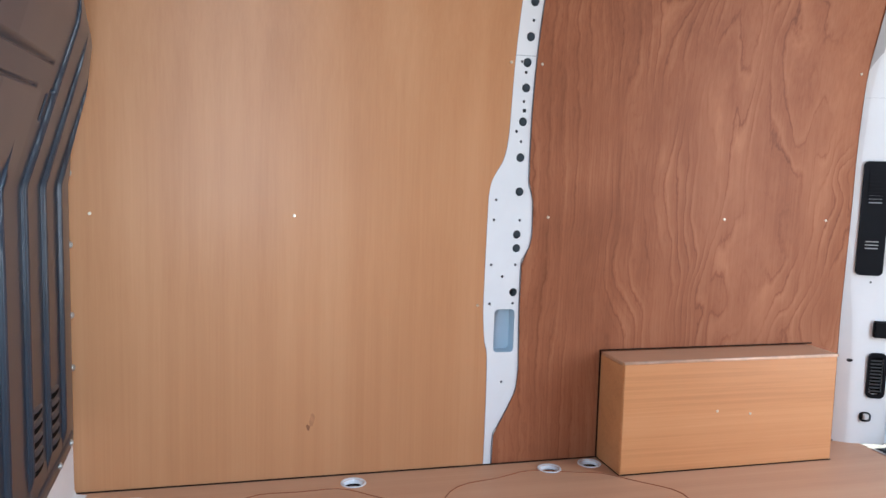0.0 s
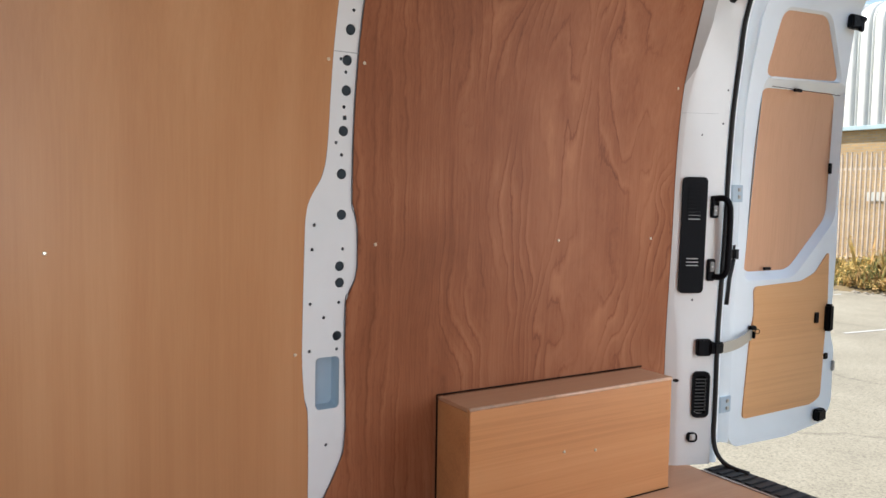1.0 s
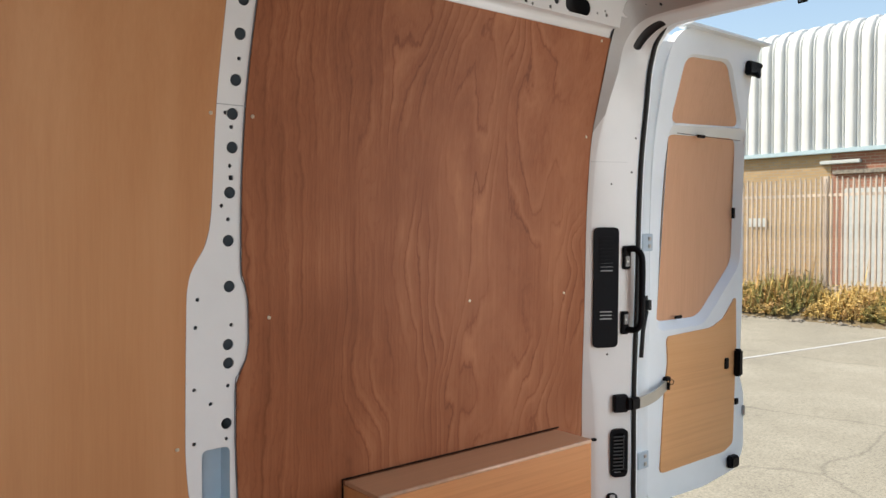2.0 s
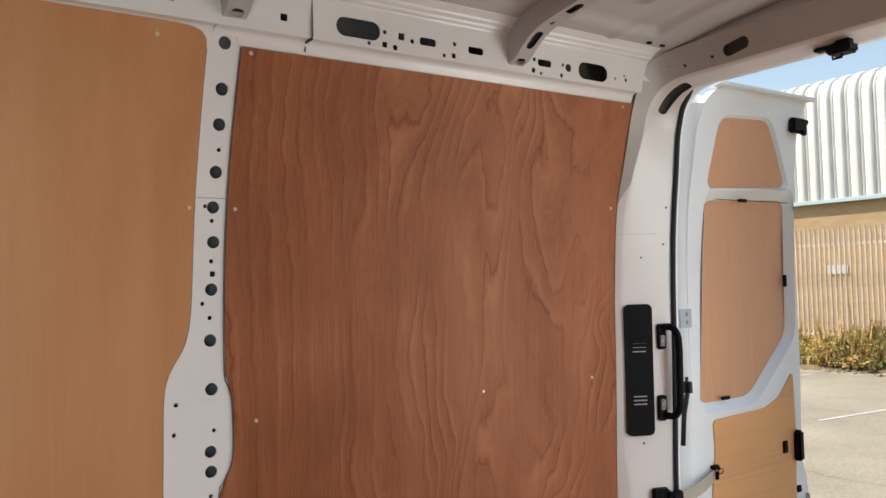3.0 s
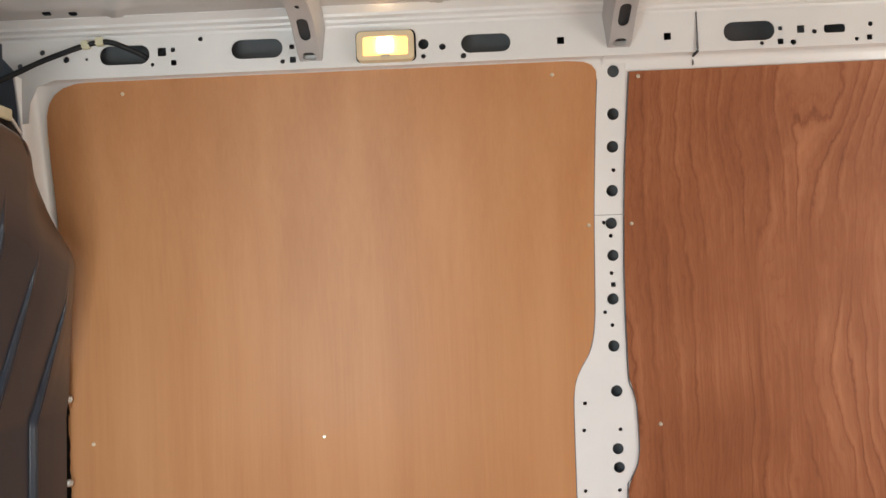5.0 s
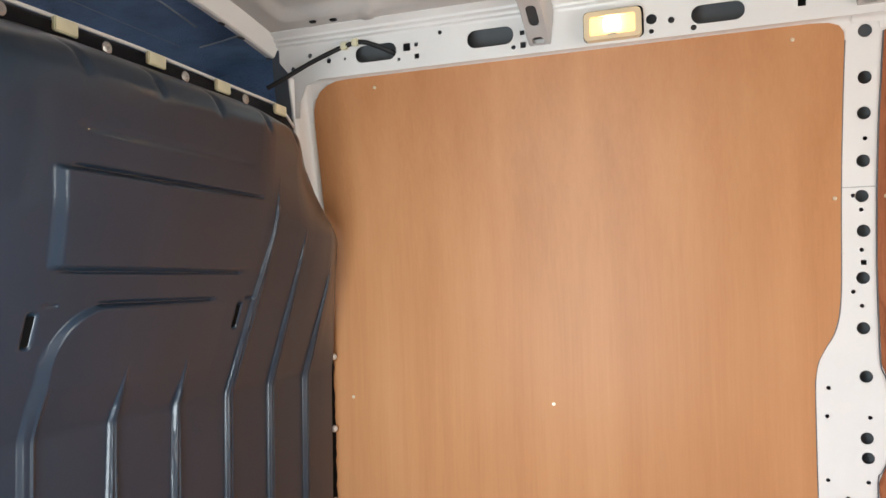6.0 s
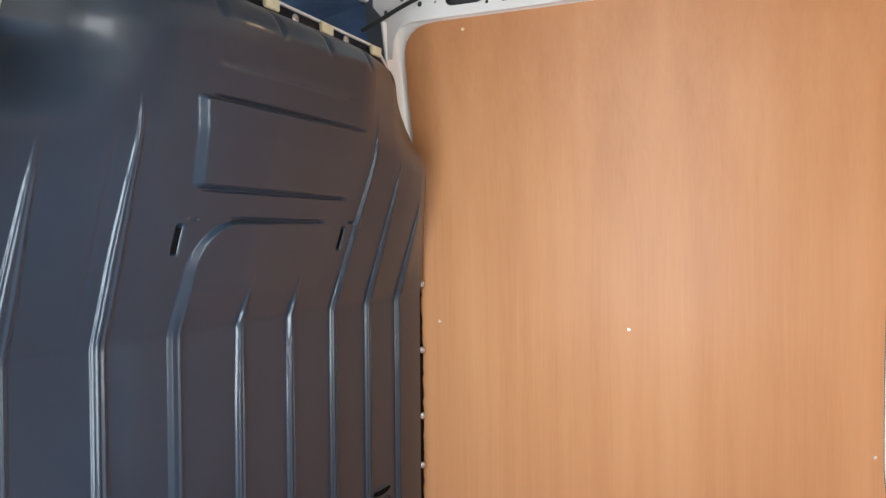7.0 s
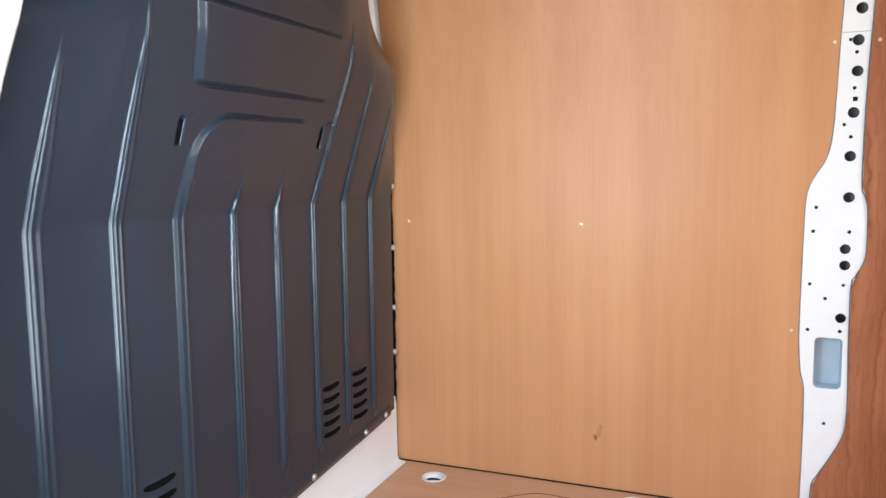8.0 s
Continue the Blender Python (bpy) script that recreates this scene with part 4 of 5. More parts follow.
def bulk_x(y, z):
    """How far the bulkhead stands into the load space."""
    roll = 0.0
    if y < -1.0:
        roll = 0.04 * sstep(-y, 1.05, 1.55)
    zz = z + roll * sstep(z, 1.16, 1.42)
    x = float(sum(np.interp(zz + d, BULK_Z, BULK_X) for d in (-0.008, -0.004, 0, 0.004, 0.008)) / 5)
    x -= corner_drop(-y, z)
    x -= 1.2 * max(0.0, -1.21 - y) ** 2 * sstep(z, 1.25, 1.43)
    for k, (y0, top, w, drift) in enumerate(RIBS):
        if k == ARCHED:
            continue
        yy = y0 + drift * slope(z, 0.93, top)
        t = sstep(z, 0.22, 0.28) * (1 - 0.55 * slope(z, 0.95, top)) * (1 - sstep(z, top - 0.10, top))
        wr = w * (1 - 0.78 * slope(z, top - 0.26, top))
        d = abs(y - yy) / wr
        if d < 1.0 and t > 0:
            x += t * rib_height(d)
    # arch: from the third rib round into a level step
    ay, az = -0.998, 1.035
    if z > 0.93 and -1.2 < y < -0.5:
        r = math.hypot(min(0.0, y - ay) / 0.110, max(0.0, z - az) / 0.108)
        fade = 1 - slope(y, -0.95, -0.65)
        x += 0.011 * (1 - slope(r, 0.83 + 0.10 * slope(z, az, az + 0.10), 1.02)) * slope(z, 0.93, 1.01) * fade
        x += rib_height(min(1.0, abs(y + 1.097) / 0.019)) * (1 - slope(z, 0.93, 1.02)) * (1 if y < -1.06 else 0)
    elif abs(y + 1.097) < 0.019:
        x += sstep(z, 0.22, 0.28) * rib_height(abs(y + 1.097) / 0.019)
    # pressed rectangle, whose far end runs out into the sheet
    left = -1.118 - 0.18 * (z - 1.20)
    u = slope(y, left - 0.018, left) * (1 - slope(y, -0.95, -0.575))
    v = slope(z, 1.201, 1.209) * (1 - slope(z, 1.352, 1.361))
    x += 0.012 * u * v
    x -= 0.003 * math.exp(-((z - 1.425) / 0.006) ** 2) * sstep(y, -1.13, -1.09) * (1 - sstep(y, -0.70, -0.63))
    # narrow grooves along the level edges of the rectangle and the arch
    for gz, y0, y1 in ((1.2005, -1.12, -0.620), (1.3625, -1.13, -0.600), (1.1465, -1.02, -0.690)):
        x -= 0.0065 * math.exp(-((z - gz) / 0.0034) ** 2) * slope(y, y0, y0 + 0.03) * (1 - slope(y, y1 - 0.02, y1))
    # shallow crease beside the second rib
    yc = -1.320
    x -= 0.0012 * math.exp(-((y - yc) / 0.004) ** 2) * sstep(z, 0.95, 1.02) * (1 - sstep(z, 1.26, 1.31))
    # two short key slots, each with a dash beside its head
    for ky in (-1.142, -0.603):
        x -= 0.011 * (1 - slope(abs(y - ky), 0.005, 0.009)) * slope(z, 1.078, 1.086) * (1 - slope(z, 1.132, 1.138))
        x -= 0.003 * (1 - slope(abs(y - ky - 0.030), 0.012, 0.015)) * (1 - slope(abs(z - 1.146), 0.001, 0.004))
    # short notches under the top flange
    for ny in (-1.30, -1.12, -0.945, -0.775, -0.60, -0.42):
        x -= 0.006 * math.exp(-((y - ny + 0.4 * (z - 1.52)) / 0.009) ** 2) * sstep(z, 1.50, 1.52)
    return x


def foot_z(y):
    """The lower edge of the bulkhead, which drops away from the side wall."""
    return 0.203 - 0.062 * slope(-y, 0.05, 0.85)


def build_bulkhead():
    t = empty("bulkhead", "dark grey painted pressed-steel bulkhead with upright ribs and louvres", "bulkhead")
    ys = np.array(sorted(set(np.round(np.concatenate([np.arange(-1.617, -0.0549, 0.0040)] + [np.arange(-1.17, -1.10, 0.002), np.arange(-0.63, -0.58, 0.002)] + [np.arange(y0 - w - 0.001, y0 + w + drift, 0.0014) for y0, _, w, drift in RIBS]), 5))))
    ys = ys[np.concatenate([[True], np.diff(ys) > 0.0011])]
    zs = np.concatenate([np.arange(0.141, 0.92, 0.012), np.arange(0.92, 1.06, 0.005), np.arange(1.06, 1.135, 0.0025), np.arange(1.135, 1.158, 0.0016), np.arange(1.158, 1.190, 0.0025), np.arange(1.190, 1.213, 0.0016), np.arange(1.213, 1.34, 0.006), np.arange(1.34, 1.374, 0.0016), np.arange(1.374, 1.44, 0.003), np.arange(1.44, 1.652, 0.0072)])
    zs = zs[np.concatenate([[True], np.diff(zs) > 0.0012])]
    verts, faces = [], []
    for y in ys:
        for z in zs:
            z2 = float(z)
            corner = max(0.0, 0.27 - min(-y, y + 1.66))
            cap = 1.602 - 1.05 * (0.27 - math.sqrt(max(0.0, 0.0729 - corner ** 2)))
            z2 = max(min(z2, cap), foot_z(float(y)))
            verts.append((bulk_x(float(y), z2), float(y), z2))
    nz = len(zs)
    for i in range(len(ys) - 1):
        for j in range(nz - 1):
            a = i * nz + j
            faces.append((a, a + nz, a + nz + 1, a + 1))
    panel = put("panel", mesh_of("panel", verts, faces), M_BULK, t)
    # bolts along the wall edge and the foot
    bolt = bpy.data.meshes.new("bolt")
    bm = disc_head(0.010, 0.007)
    bm.to_mesh(bolt)
    bm.free()
    for z in (0.963, 0.757, 0.552, 0.397):
        ob = put("bolt", bolt, M_STEEL, t)
        ob.matrix_world = Matrix.Translation((1.300, -0.038, z)) @ Vector((1, -0.6, 0)).to_track_quat("Z", "Y").to_matrix().to_4x4()
    for y in (-0.146, -0.292, -0.605, -0.95, -1.25):
        z = foot_z(y) + 0.013
        ob = put("bolt", bolt, M_STEEL, t)
        ob.matrix_world = Matrix.Translation((bulk_x(y, z) + 0.004, y, z)) @ Vector((1, 0, 0)).to_track_quat("Z", "Y").to_matrix().to_4x4()
    bm = bmesh.new()
    rows = []
    for y in [-1.61] + steps(-1.61, -0.10, 0.05) + [-0.10]:
        f = foot_z(y)
        x = bulk_x(y, f + 0.02)
        rows.append([bm.verts.new(p) for p in ((x + 0.0005, y, f + 0.032), (x + 0.0045, y, f + 0.028), (x + 0.0045, y, f - 0.003), (x - 0.004, y, f - 0.006))])
    for a, b in zip(rows, rows[1:]):
        for i in range(3):
            bm.faces.new((a[i], a[i + 1], b[i + 1], b[i]))
    part("foot_flange", bm, M_BULK, t, "", True)
    # edge flange made black to stand for the unlit gap at the wall
    bm = bmesh.new()
    rng = random.Random(3)
    rows = [[bm.verts.new(p) for p in ((1.300, -0.0555, z), (1.287, -0.051, z), (1.287 + 0.005 * rng.random(), -0.006, z), (1.27, -0.006, z))] for z in [0.21 + 0.018 * i for i in range(48)]]
    for a, b in zip(rows, rows[1:]):
        for i in range(3):
            bm.faces.new((a[i], a[i + 1], b[i + 1], b[i]))
    part("side_flange", bm, M_VOID, t, "edge flange painted black for the unlit gap at the wall")
    # black inserts paint the shade inside the two key slots
    for ky in (-1.142, -0.603):
        bm = bmesh.new()
        rows = [[bm.verts.new((bulk_x(ky + 0.0145, z) - 0.003, ky + dy, z)) for dy in (-0.0072, 0.0072)] for z in (1.083, 1.095, 1.107, 1.119, 1.130)]
        for a, b in zip(rows, rows[1:]):
            bm.faces.new((a[0], a[1], b[1], b[0]))
        part("key_slot", bm, M_VOID, t, "black insert painting the shade in a key slot")
    # louvres: hooded slots
    n = 12
    bm = bmesh.new()
    for k in range(n + 1):
        a = math.pi * k / n
        bm.verts.new((0.0005, -0.047 * math.cos(a), 0.003))
        bm.verts.new((0.008 * math.sin(a) ** 0.6 if 0 < k < n else 0.0005, -0.044 * math.cos(a), 0.004))
        bm.verts.new((0.0005, -0.047 * math.cos(a), 0.004 + 0.007 * math.sin(a)))
    bm.verts.ensure_lookup_table()
    for k in range(n):
        i = 3 * k
        bm.faces.new([bm.verts[j] for j in (i + 1, i + 4, i + 5, i + 2)])
    hood = bpy.data.meshes.new("louvre")
    bm.to_mesh(hood)
    bm.free()
    hood.shade_smooth()
    # black lens laid on the sheet stands for the shade under each hood
    dark = sheet(ring(0, -0.005, 0.046, 20, 0.22), [], lambda u, v, d: Vector((0.0030 - d, u, v)), 0.004)
    gap = bpy.data.meshes.new("slot")
    dark.to_mesh(gap)
    dark.free()
    for yc, z0, count in ((-0.492, 0.406, 5), (-0.318, 0.406, 5), (-1.190, 0.396, 5)):
        for i in range(count):
            z = z0 - 0.034 * i
            h = put("louvre", hood, M_BULK, t)
            h.location = (bulk_x(yc, z), yc, z)
            put("slot", gap, M_VOID, h)
    # top flange with foam tabs and rivets
    bm = bmesh.new()
    rows = []
    for y in [-0.25] + steps(-0.25, -1.48, 0.05) + [-1.48]:
        dz = -0.10 * sstep(0.33 - min(-y, y + 1.66), 0.0, 0.2) + 0.01 * (1 - abs(y - MID) / 0.65)
        rows.append([bm.verts.new(p) for p in ((1.322, y, 1.570 + dz), (1.314, y, 1.585 + dz), (1.300, y, 1.626 + dz), (1.290, y, 1.634 + dz), (1.20, y, 1.631 + dz))])
    for a, b in zip(rows, rows[1:]):
        for i in range(4):
            bm.faces.new((a[i], a[i + 1], b[i + 1], b[i]))
    part("top_flange", bm, M_BLACK, t, "black flange along the top edge", True)
    edge = [(1.297, y, 1.636 + 0.01 * (1 - abs(y - MID) / 0.65) - 0.10 * sstep(0.33 - min(-y, y + 1.66), 0.0, 0.2)) for y in [-0.24 - 0.032 * i for i in range(40)]]
    part("edge_bead", tube(edge, 0.004, 8), M_PAINT, t, "thin white painted edge", True)
    foam = block(-0.006, 0.004, -0.026, 0.026, -0.014, 0.012, 0.002)
    fm = bpy.data.meshes.new("foam_tab")
    foam.to_mesh(fm)
    foam.free()
    for y in (-0.325, -0.567, -0.787, -1.016, -1.24):
        ob = put("foam_tab", fm, M_FOAM, t, "cream foam packing piece")
        ob.location = (1.309, y, 1.621 + 0.01 * (1 - abs(y - MID) / 0.65) - 0.10 * sstep(0.33 + y, 0.0, 0.2))
    for y in (-0.475, -0.695, -0.918, -1.145):
        ob = put("bolt", bolt, M_STEEL, t)
        ob.matrix_world = Matrix.Translation((1.306, y, 1.6185)) @ Vector((1, 0, 0)).to_track_quat("Z", "Y").to_matrix().to_4x4() @ Matrix.Diagonal((1.2, 1.2, 0.6, 1.0))
    # white riser under the bulkhead
    bm = bmesh.new()
    section = [(1.290, 0.235), (1.294, 0.20), (1.296, 0.02), (1.302, 0.006), (1.33, 0.002)]
    rows = [[bm.verts.new((x, y, z)) for x, z in section] for y in (-1.64, -0.8, -0.02)]
    for a, b in zip(rows, rows[1:]):
        for i in range(4):
            bm.faces.new((a[i], a[i + 1], b[i + 1], b[i]))
    tagged(part("bulkhead_riser", bm, M_PAINT, None, "", True), "white painted steel riser under the bulkhead", "riser", kind="structure")


build_bulkhead()
build_ties()


# ---- rear door, swung wide open ----
def on_door(u, v, d):
    return Vector((u, -0.05 + 0.9 * wy(v) + d, v))


def build_rear_door():
    door = tagged(new("door_1"), "white open rear van door with plywood infill boards", "door", kind="structure")
    out = [(4.30, 0.06), (4.34, 0.025), (4.67, 0.018), (4.92, 0.045), (4.975, 0.12), (4.975, 0.36), (4.945, 0.43), (4.945, 0.77), (4.93, 1.1), (4.90, 1.35), (4.87, 1.55), (4.85, 1.70), (4.885, 1.805), (4.42, 1.808),
           (4.34, 1.785), (4.295, 1.74), (4.278, 1.66), (4.28, 1.45), (4.29, 0.95), (4.30, 0.5)]
    top = rounded([(4.405, 1.705), (4.675, 1.716), (4.838, 1.482), (4.375, 1.462)], 0.045)
    mid = rounded([(4.388, 1.424), (4.868, 1.438), (4.895, 0.93), (4.655, 0.712), (4.366, 0.712)], 0.05)
    wide = lambda pts, k: [(sum(p[0] for p in pts) / len(pts) + (u - sum(p[0] for p in pts) / len(pts)) * k, sum(p[1] for p in pts) / len(pts) + (v - sum(p[1] for p in pts) / len(pts)) * k) for u, v in pts]
    for name, loop, k, deep in (("upper_recess", top, 1.08, 0.011), ("middle_recess", mid, 1.10, 0.029)):
        bm = bmesh.new()
        a = [bm.verts.new(on_door(u, v, 0.0)) for u, v in wide(loop, k)]
        b = [bm.verts.new(on_door(u, v, deep)) for u, v in loop]
        for i in range(len(loop)):
            bm.faces.new((a[i], a[(i + 1) % len(loop)], b[(i + 1) % len(loop)], b[i]))
        part(name, bm, M_DOOR_PAINT, door, "sloping painted edge round the infill", True)
    part("frame", sheet(rounded(out, 0.02, 3), [wide(top, 1.08), wide(mid, 1.10)], on_door, 0.035, (), CUT_V), M_DOOR_PAINT, door, "", True)
    part("outer_skin", sheet([(4.29, 0.03), (4.96, 0.03), (4.88, 1.80), (4.29, 1.78)], [], lambda u, v, d: on_door(u, v, d + 0.06), 0.004, (), CUT_V), M_DOOR_PAINT, door, "", True)
    board = lambda off: (lambda u, v, d: on_door(u, v, d + off))
    grow = lambda pts, k: [(sum(p[0] for p in pts) / len(pts) + (u - sum(p[0] for p in pts) / len(pts)) * k, sum(p[1] for p in pts) / len(pts) + (v - sum(p[1] for p in pts) / len(pts)) * k) for u, v in pts]
    part("upper_board", sheet(grow(top, 1.05), [], board(0.012), 0.005, (), CUT_V), M_PLY_DOOR, door, "pale plywood infill", True)
    part("middle_board", sheet(grow(mid, 1.05), [], board(0.030), 0.005, (), CUT_V), M_PLY_DOOR, door, "pale plywood infill", True)
    low = rounded([(4.405, 0.655), (4.71, 0.664), (4.80, 0.695), (4.885, 0.785), (4.905, 0.55), (4.885, 0.16), (4.82, 0.135), (4.372, 0.132), (4.40, 0.44), (4.418, 0.55)], 0.025)
    part("lower_board", sheet(low, [], board(-0.005), 0.005, (), CUT_V), M_PLY_HATCH, door, "honey-coloured plywood infill, brightened for daylight", True)
    part("drip_lip", block(4.34, 4.90, -0.205, -0.14, 1.800, 1.812, 0.004), M_DOOR_PAINT, door, "turned top edge")
    # hinge edge and hinges
    bm = bmesh.new()
    rows = []
    for z in [0.05] + steps(0.05, 1.74, 0.06) + [1.74]:
        y = -0.05 + 0.9 * wy(z)
        rows.append([bm.verts.new(p) for p in ((4.300, y, z), (4.285, y + 0.004, z), (4.262, y + 0.03, z), (4.250, y + 0.085, z))])
    for a, b in zip(rows, rows[1:]):
        for i in range(3):
            bm.faces.new((a[i], a[i + 1], b[i + 1], b[i]))
    part("hinge_edge", bm, M_DOOR_PAINT, door, "white painted door edge", True)
    for z in (1.017, 0.205):
        p = on_door(4.28, z, -0.002)
        h = part("hinge", block(4.238, 4.299, p.y - 0.004, p.y + 0.004, z - 0.032, z + 0.032, 0.002), M_POCKET, door, "pale grey steel hinge leaf")
        for dz in (-0.014, 0.014):
            part("bolt", block(4.268, 4.284, p.y - 0.009, p.y - 0.003, z + dz - 0.007, z + dz + 0.007, 0.002), M_STEEL, h)
    # locks and stops
    def lump(name, u, v, w, h, depth, material, label, off=0.0):
        p = on_door(u, v, off)
        return part(name, block(u - w / 2, u + w / 2, p.y - depth, p.y + 0.004, v - h / 2, v + h / 2, min(w, h, depth) * 0.25), material, door, label)

    k = lump("upper_lock", 4.832, 1.708, 0.085, 0.055, 0.026, M_BLACK, "black lock mechanism")
    part("lock_bolt", block(4.84, 4.882, -0.180, -0.160, 1.712, 1.732, 0.004), M_BLACK, k)
    part("lock_stem", block(4.825, 4.85, -0.190, -0.176, 1.668, 1.69, 0.004), M_BLACK, k)
    k = lump("lock_handle", 4.905, 0.50, 0.034, 0.115, 0.03, M_BLACK, "black door lock")
    lump("finger_cup", 4.828, 0.504, 0.025, 0.045, 0.008, M_BLACK, "small black cup", -0.004)
    k = lump("lower_stop", 4.872, 0.085, 0.06, 0.05, 0.03, M_BLACK, "black rubber stop")
    lump("key_barrel", 4.914, 0.332, 0.022, 0.026, 0.008, M_BLACK, "black barrel")
    lump("catch", 4.968, 0.285, 0.012, 0.045, 0.012, M_STEEL, "small steel catch")
    for u, v, w, h in ((4.589, 1.427, 0.045, 0.012), (4.872, 1.13, 0.014, 0.045), (4.498, 0.722, 0.04, 0.012)):
        lump("trim_clip", u, v, w, h, 0.006, M_BLACK, "small dark clip", 0.012)
    part("seam", block(4.40, 4.84, -0.1065, -0.104, 1.4235, 1.4255), M_SEALANT, door)


build_rear_door()


# ---- fittings on the rear pillar ----
def rear_box(name, u, v, wu, hv, depth, bevel, material, parent, label="", sink=0.004):
    """A raised piece on the slanting pillar: u, v its middle."""
    w = wu * 0.177
    bm = block(-w / 2, w / 2, -hv / 2, hv / 2, -sink, depth, bevel)
    ob = part(name, bm, material, parent, label)
    a, b = on_rear(u - 0.1, v, 0), on_rear(u + 0.1, v, 0)
    up = (on_rear(u, v + 0.05, 0) - on_rear(u, v - 0.05, 0)).normalized()
    ex = (b - a).normalized()
    ez = ex.cross(up).normalized()
    ey = ez.cross(ex)
    m = Matrix((ex, ey, ez)).transposed().to_4x4()
    m.translation = on_rear(u, v, 0)
    ob.matrix_world = m
    return ob


def build_pillar_fittings():
    cover = empty("lamp_access_cover", "long black plastic cover with slats on the rear pillar", "cover")
    bm = sheet(slot(0, 0, 0.094, 0.425, 0.018), [], lambda u, v, d: Vector((u, v, 0.010 - d)), 0.014)
    body = part("plate", bm, M_BLACK, cover)
    base = on_rear(0.37, 0.861, -0.001)
    ex = (on_rear(0.47, 0.863, 0) - on_rear(0.27, 0.863, 0)).normalized()
    up = (on_rear(0.3, 1.0, 0) - on_rear(0.3, 0.7, 0)).normalized()
    ez = ex.cross(up).normalized()
    m = Matrix((ex, ez.cross(ex), ez)).transposed().to_4x4()
    m.translation = base
    cover.matrix_basis = m
    for i in range(9):
        part("slat", block(-0.028, 0.028, 0.178 - 0.0135 * i - 0.004, 0.178 - 0.0135 * i + 0.003, 0.009, 0.0135, 0.0015), M_BLACKSLAT, cover)
    for v0 in (0.060, -0.110):
        for i in range(3):
            part("moulded_bar", block(-0.023, 0.023, v0 + 0.0125 * i - 0.0018, v0 + 0.0125 * i + 0.0018, 0.0095, 0.0118, 0.0008), M_GREYLINE, cover, "pale grey bar")
    # grab handle
    g = empty("grab_handle", "black plastic grab handle screwed to the rear pillar", "handle")
    top, bot = on_rear(0.80, 0.995, 0), on_rear(0.83, 0.712, 0)
    out = Vector((0.016, -0.046, 0))
    path = spline([top + Vector((0, 0, 0.0)), top + out * 0.75 + Vector((0, 0, 0.002)), top + out * 1.15 + Vector((0.002, 0, -0.022)), top + out * 1.2 + Vector((0.004, 0, -0.07)), (top + bot) / 2 + out * 1.2 + Vector((0.004, 0, 0)),
                   bot + out * 1.2 + Vector((0.004, 0, 0.07)), bot + out * 1.15 + Vector((0.002, 0, 0.022)), bot + out * 0.75 + Vector((0, 0, -0.002)), bot], 7)
    part("grip", tube(path, 0.0115, 12), M_BLACK, g, "", True)
    for v, dv in ((0.985, -0.032), (0.715, 0.032)):
        f = rear_box("foot", 0.81, v + dv * 0.6, 0.17, 0.082, 0.012, 0.004, M_BLACK, g)
        s = rear_box("screw_plate", 0.82, v + dv, 0.10, 0.036, 0.0155, 0.002, M_PLATE, g, "dull zinc screw plate")
        rear_box("screw", 0.815, v + dv, 0.035, 0.0065, 0.018, 0.0015, M_STEEL, g)
    # vent
    v = empty("vent_grille", "black plastic air vent grille with level slats", "vent")
    m2 = m.copy()
    m2.translation = on_rear(0.72, 0.268, -0.007)
    v.matrix_basis = m2
    hole = slot(0, 0, 0.046, 0.144, 0.014)
    part("frame", sheet(slot(0, 0, 0.066, 0.174, 0.020), [hole], lambda a, b, d: Vector((a, b, 0.009 - d)), 0.012), M_BLACK, v)
    # black plate paints the dark behind the slats
    part("back", block(-0.02, 0.02, -0.07, 0.07, -0.001, 0.001), M_VOID, v)
    for i in range(10):
        part("slat", block(-0.0225, 0.0225, 0.058 - 0.013 * i - 0.0024, 0.058 - 0.013 * i + 0.0024, 0.003, 0.0085, 0.001), M_GREYSLAT, v)
    # small cleat
    c = empty("cleat", "small white hook with a black rim low on the pillar", "hook")
    m3 = m.copy()
    m3.translation = on_rear(0.56, 0.107, -0.009)
    c.matrix_basis = m3
    rimbm = sheet(slot(0, 0, 0.040, 0.036, 0.014), [slot(0.001, 0.001, 0.031, 0.027, 0.011)], lambda a, b, d: Vector((a, b, 0.008 - d)), 0.009)
    part("rim", rimbm, M_BLACK, c)
    part("hook", block(-0.006, 0.013, -0.011, 0.011, 0, 0.010, 0.004), M_PAINT, c)
    # black block stands for the shadow beside the hook
    part("shadow_gap", block(-0.015, -0.007, -0.010, 0.010, -0.001, 0.003, 0.001), M_BLACK, c)
    # check strap
    k = empty("door_check_strap", "black bracket and bent bare steel door check strap", "door stay")
    brk = rear_box("bracket", 0.74, 0.446, 0.30, 0.062, 0.026, 0.004, M_BLACK, k)
    rear_box("bracket_pin", 0.90, 0.446, 0.10, 0.042, 0.036, 0.004, M_BLACK, k)
    a = on_rear(0.95, 0.446, -0.026)
    b = on_door(4.40, 0.470, -0.012)
    bm = bmesh.new()
    pts = spline([a, a + Vector((0.05, 0.0, -0.004)), a.lerp(b, 0.55) + Vector((0, -0.016, -0.008)), b], 8)
    rows = []
    for p in pts:
        rows.append([bm.verts.new(p + Vector(q)) for q in ((0, -0.0025, -0.020), (0, -0.0025, 0.020), (0, 0.0025, 0.020), (0, 0.0025, -0.020))])
    for r0, r1 in zip(rows, rows[1:]):
        for i in range(4):
            bm.faces.new((r0[i], r0[(i + 1) % 4], r1[(i + 1) % 4], r1[i]))
    bm.faces.new(rows[0]), bm.faces.new(rows[-1])
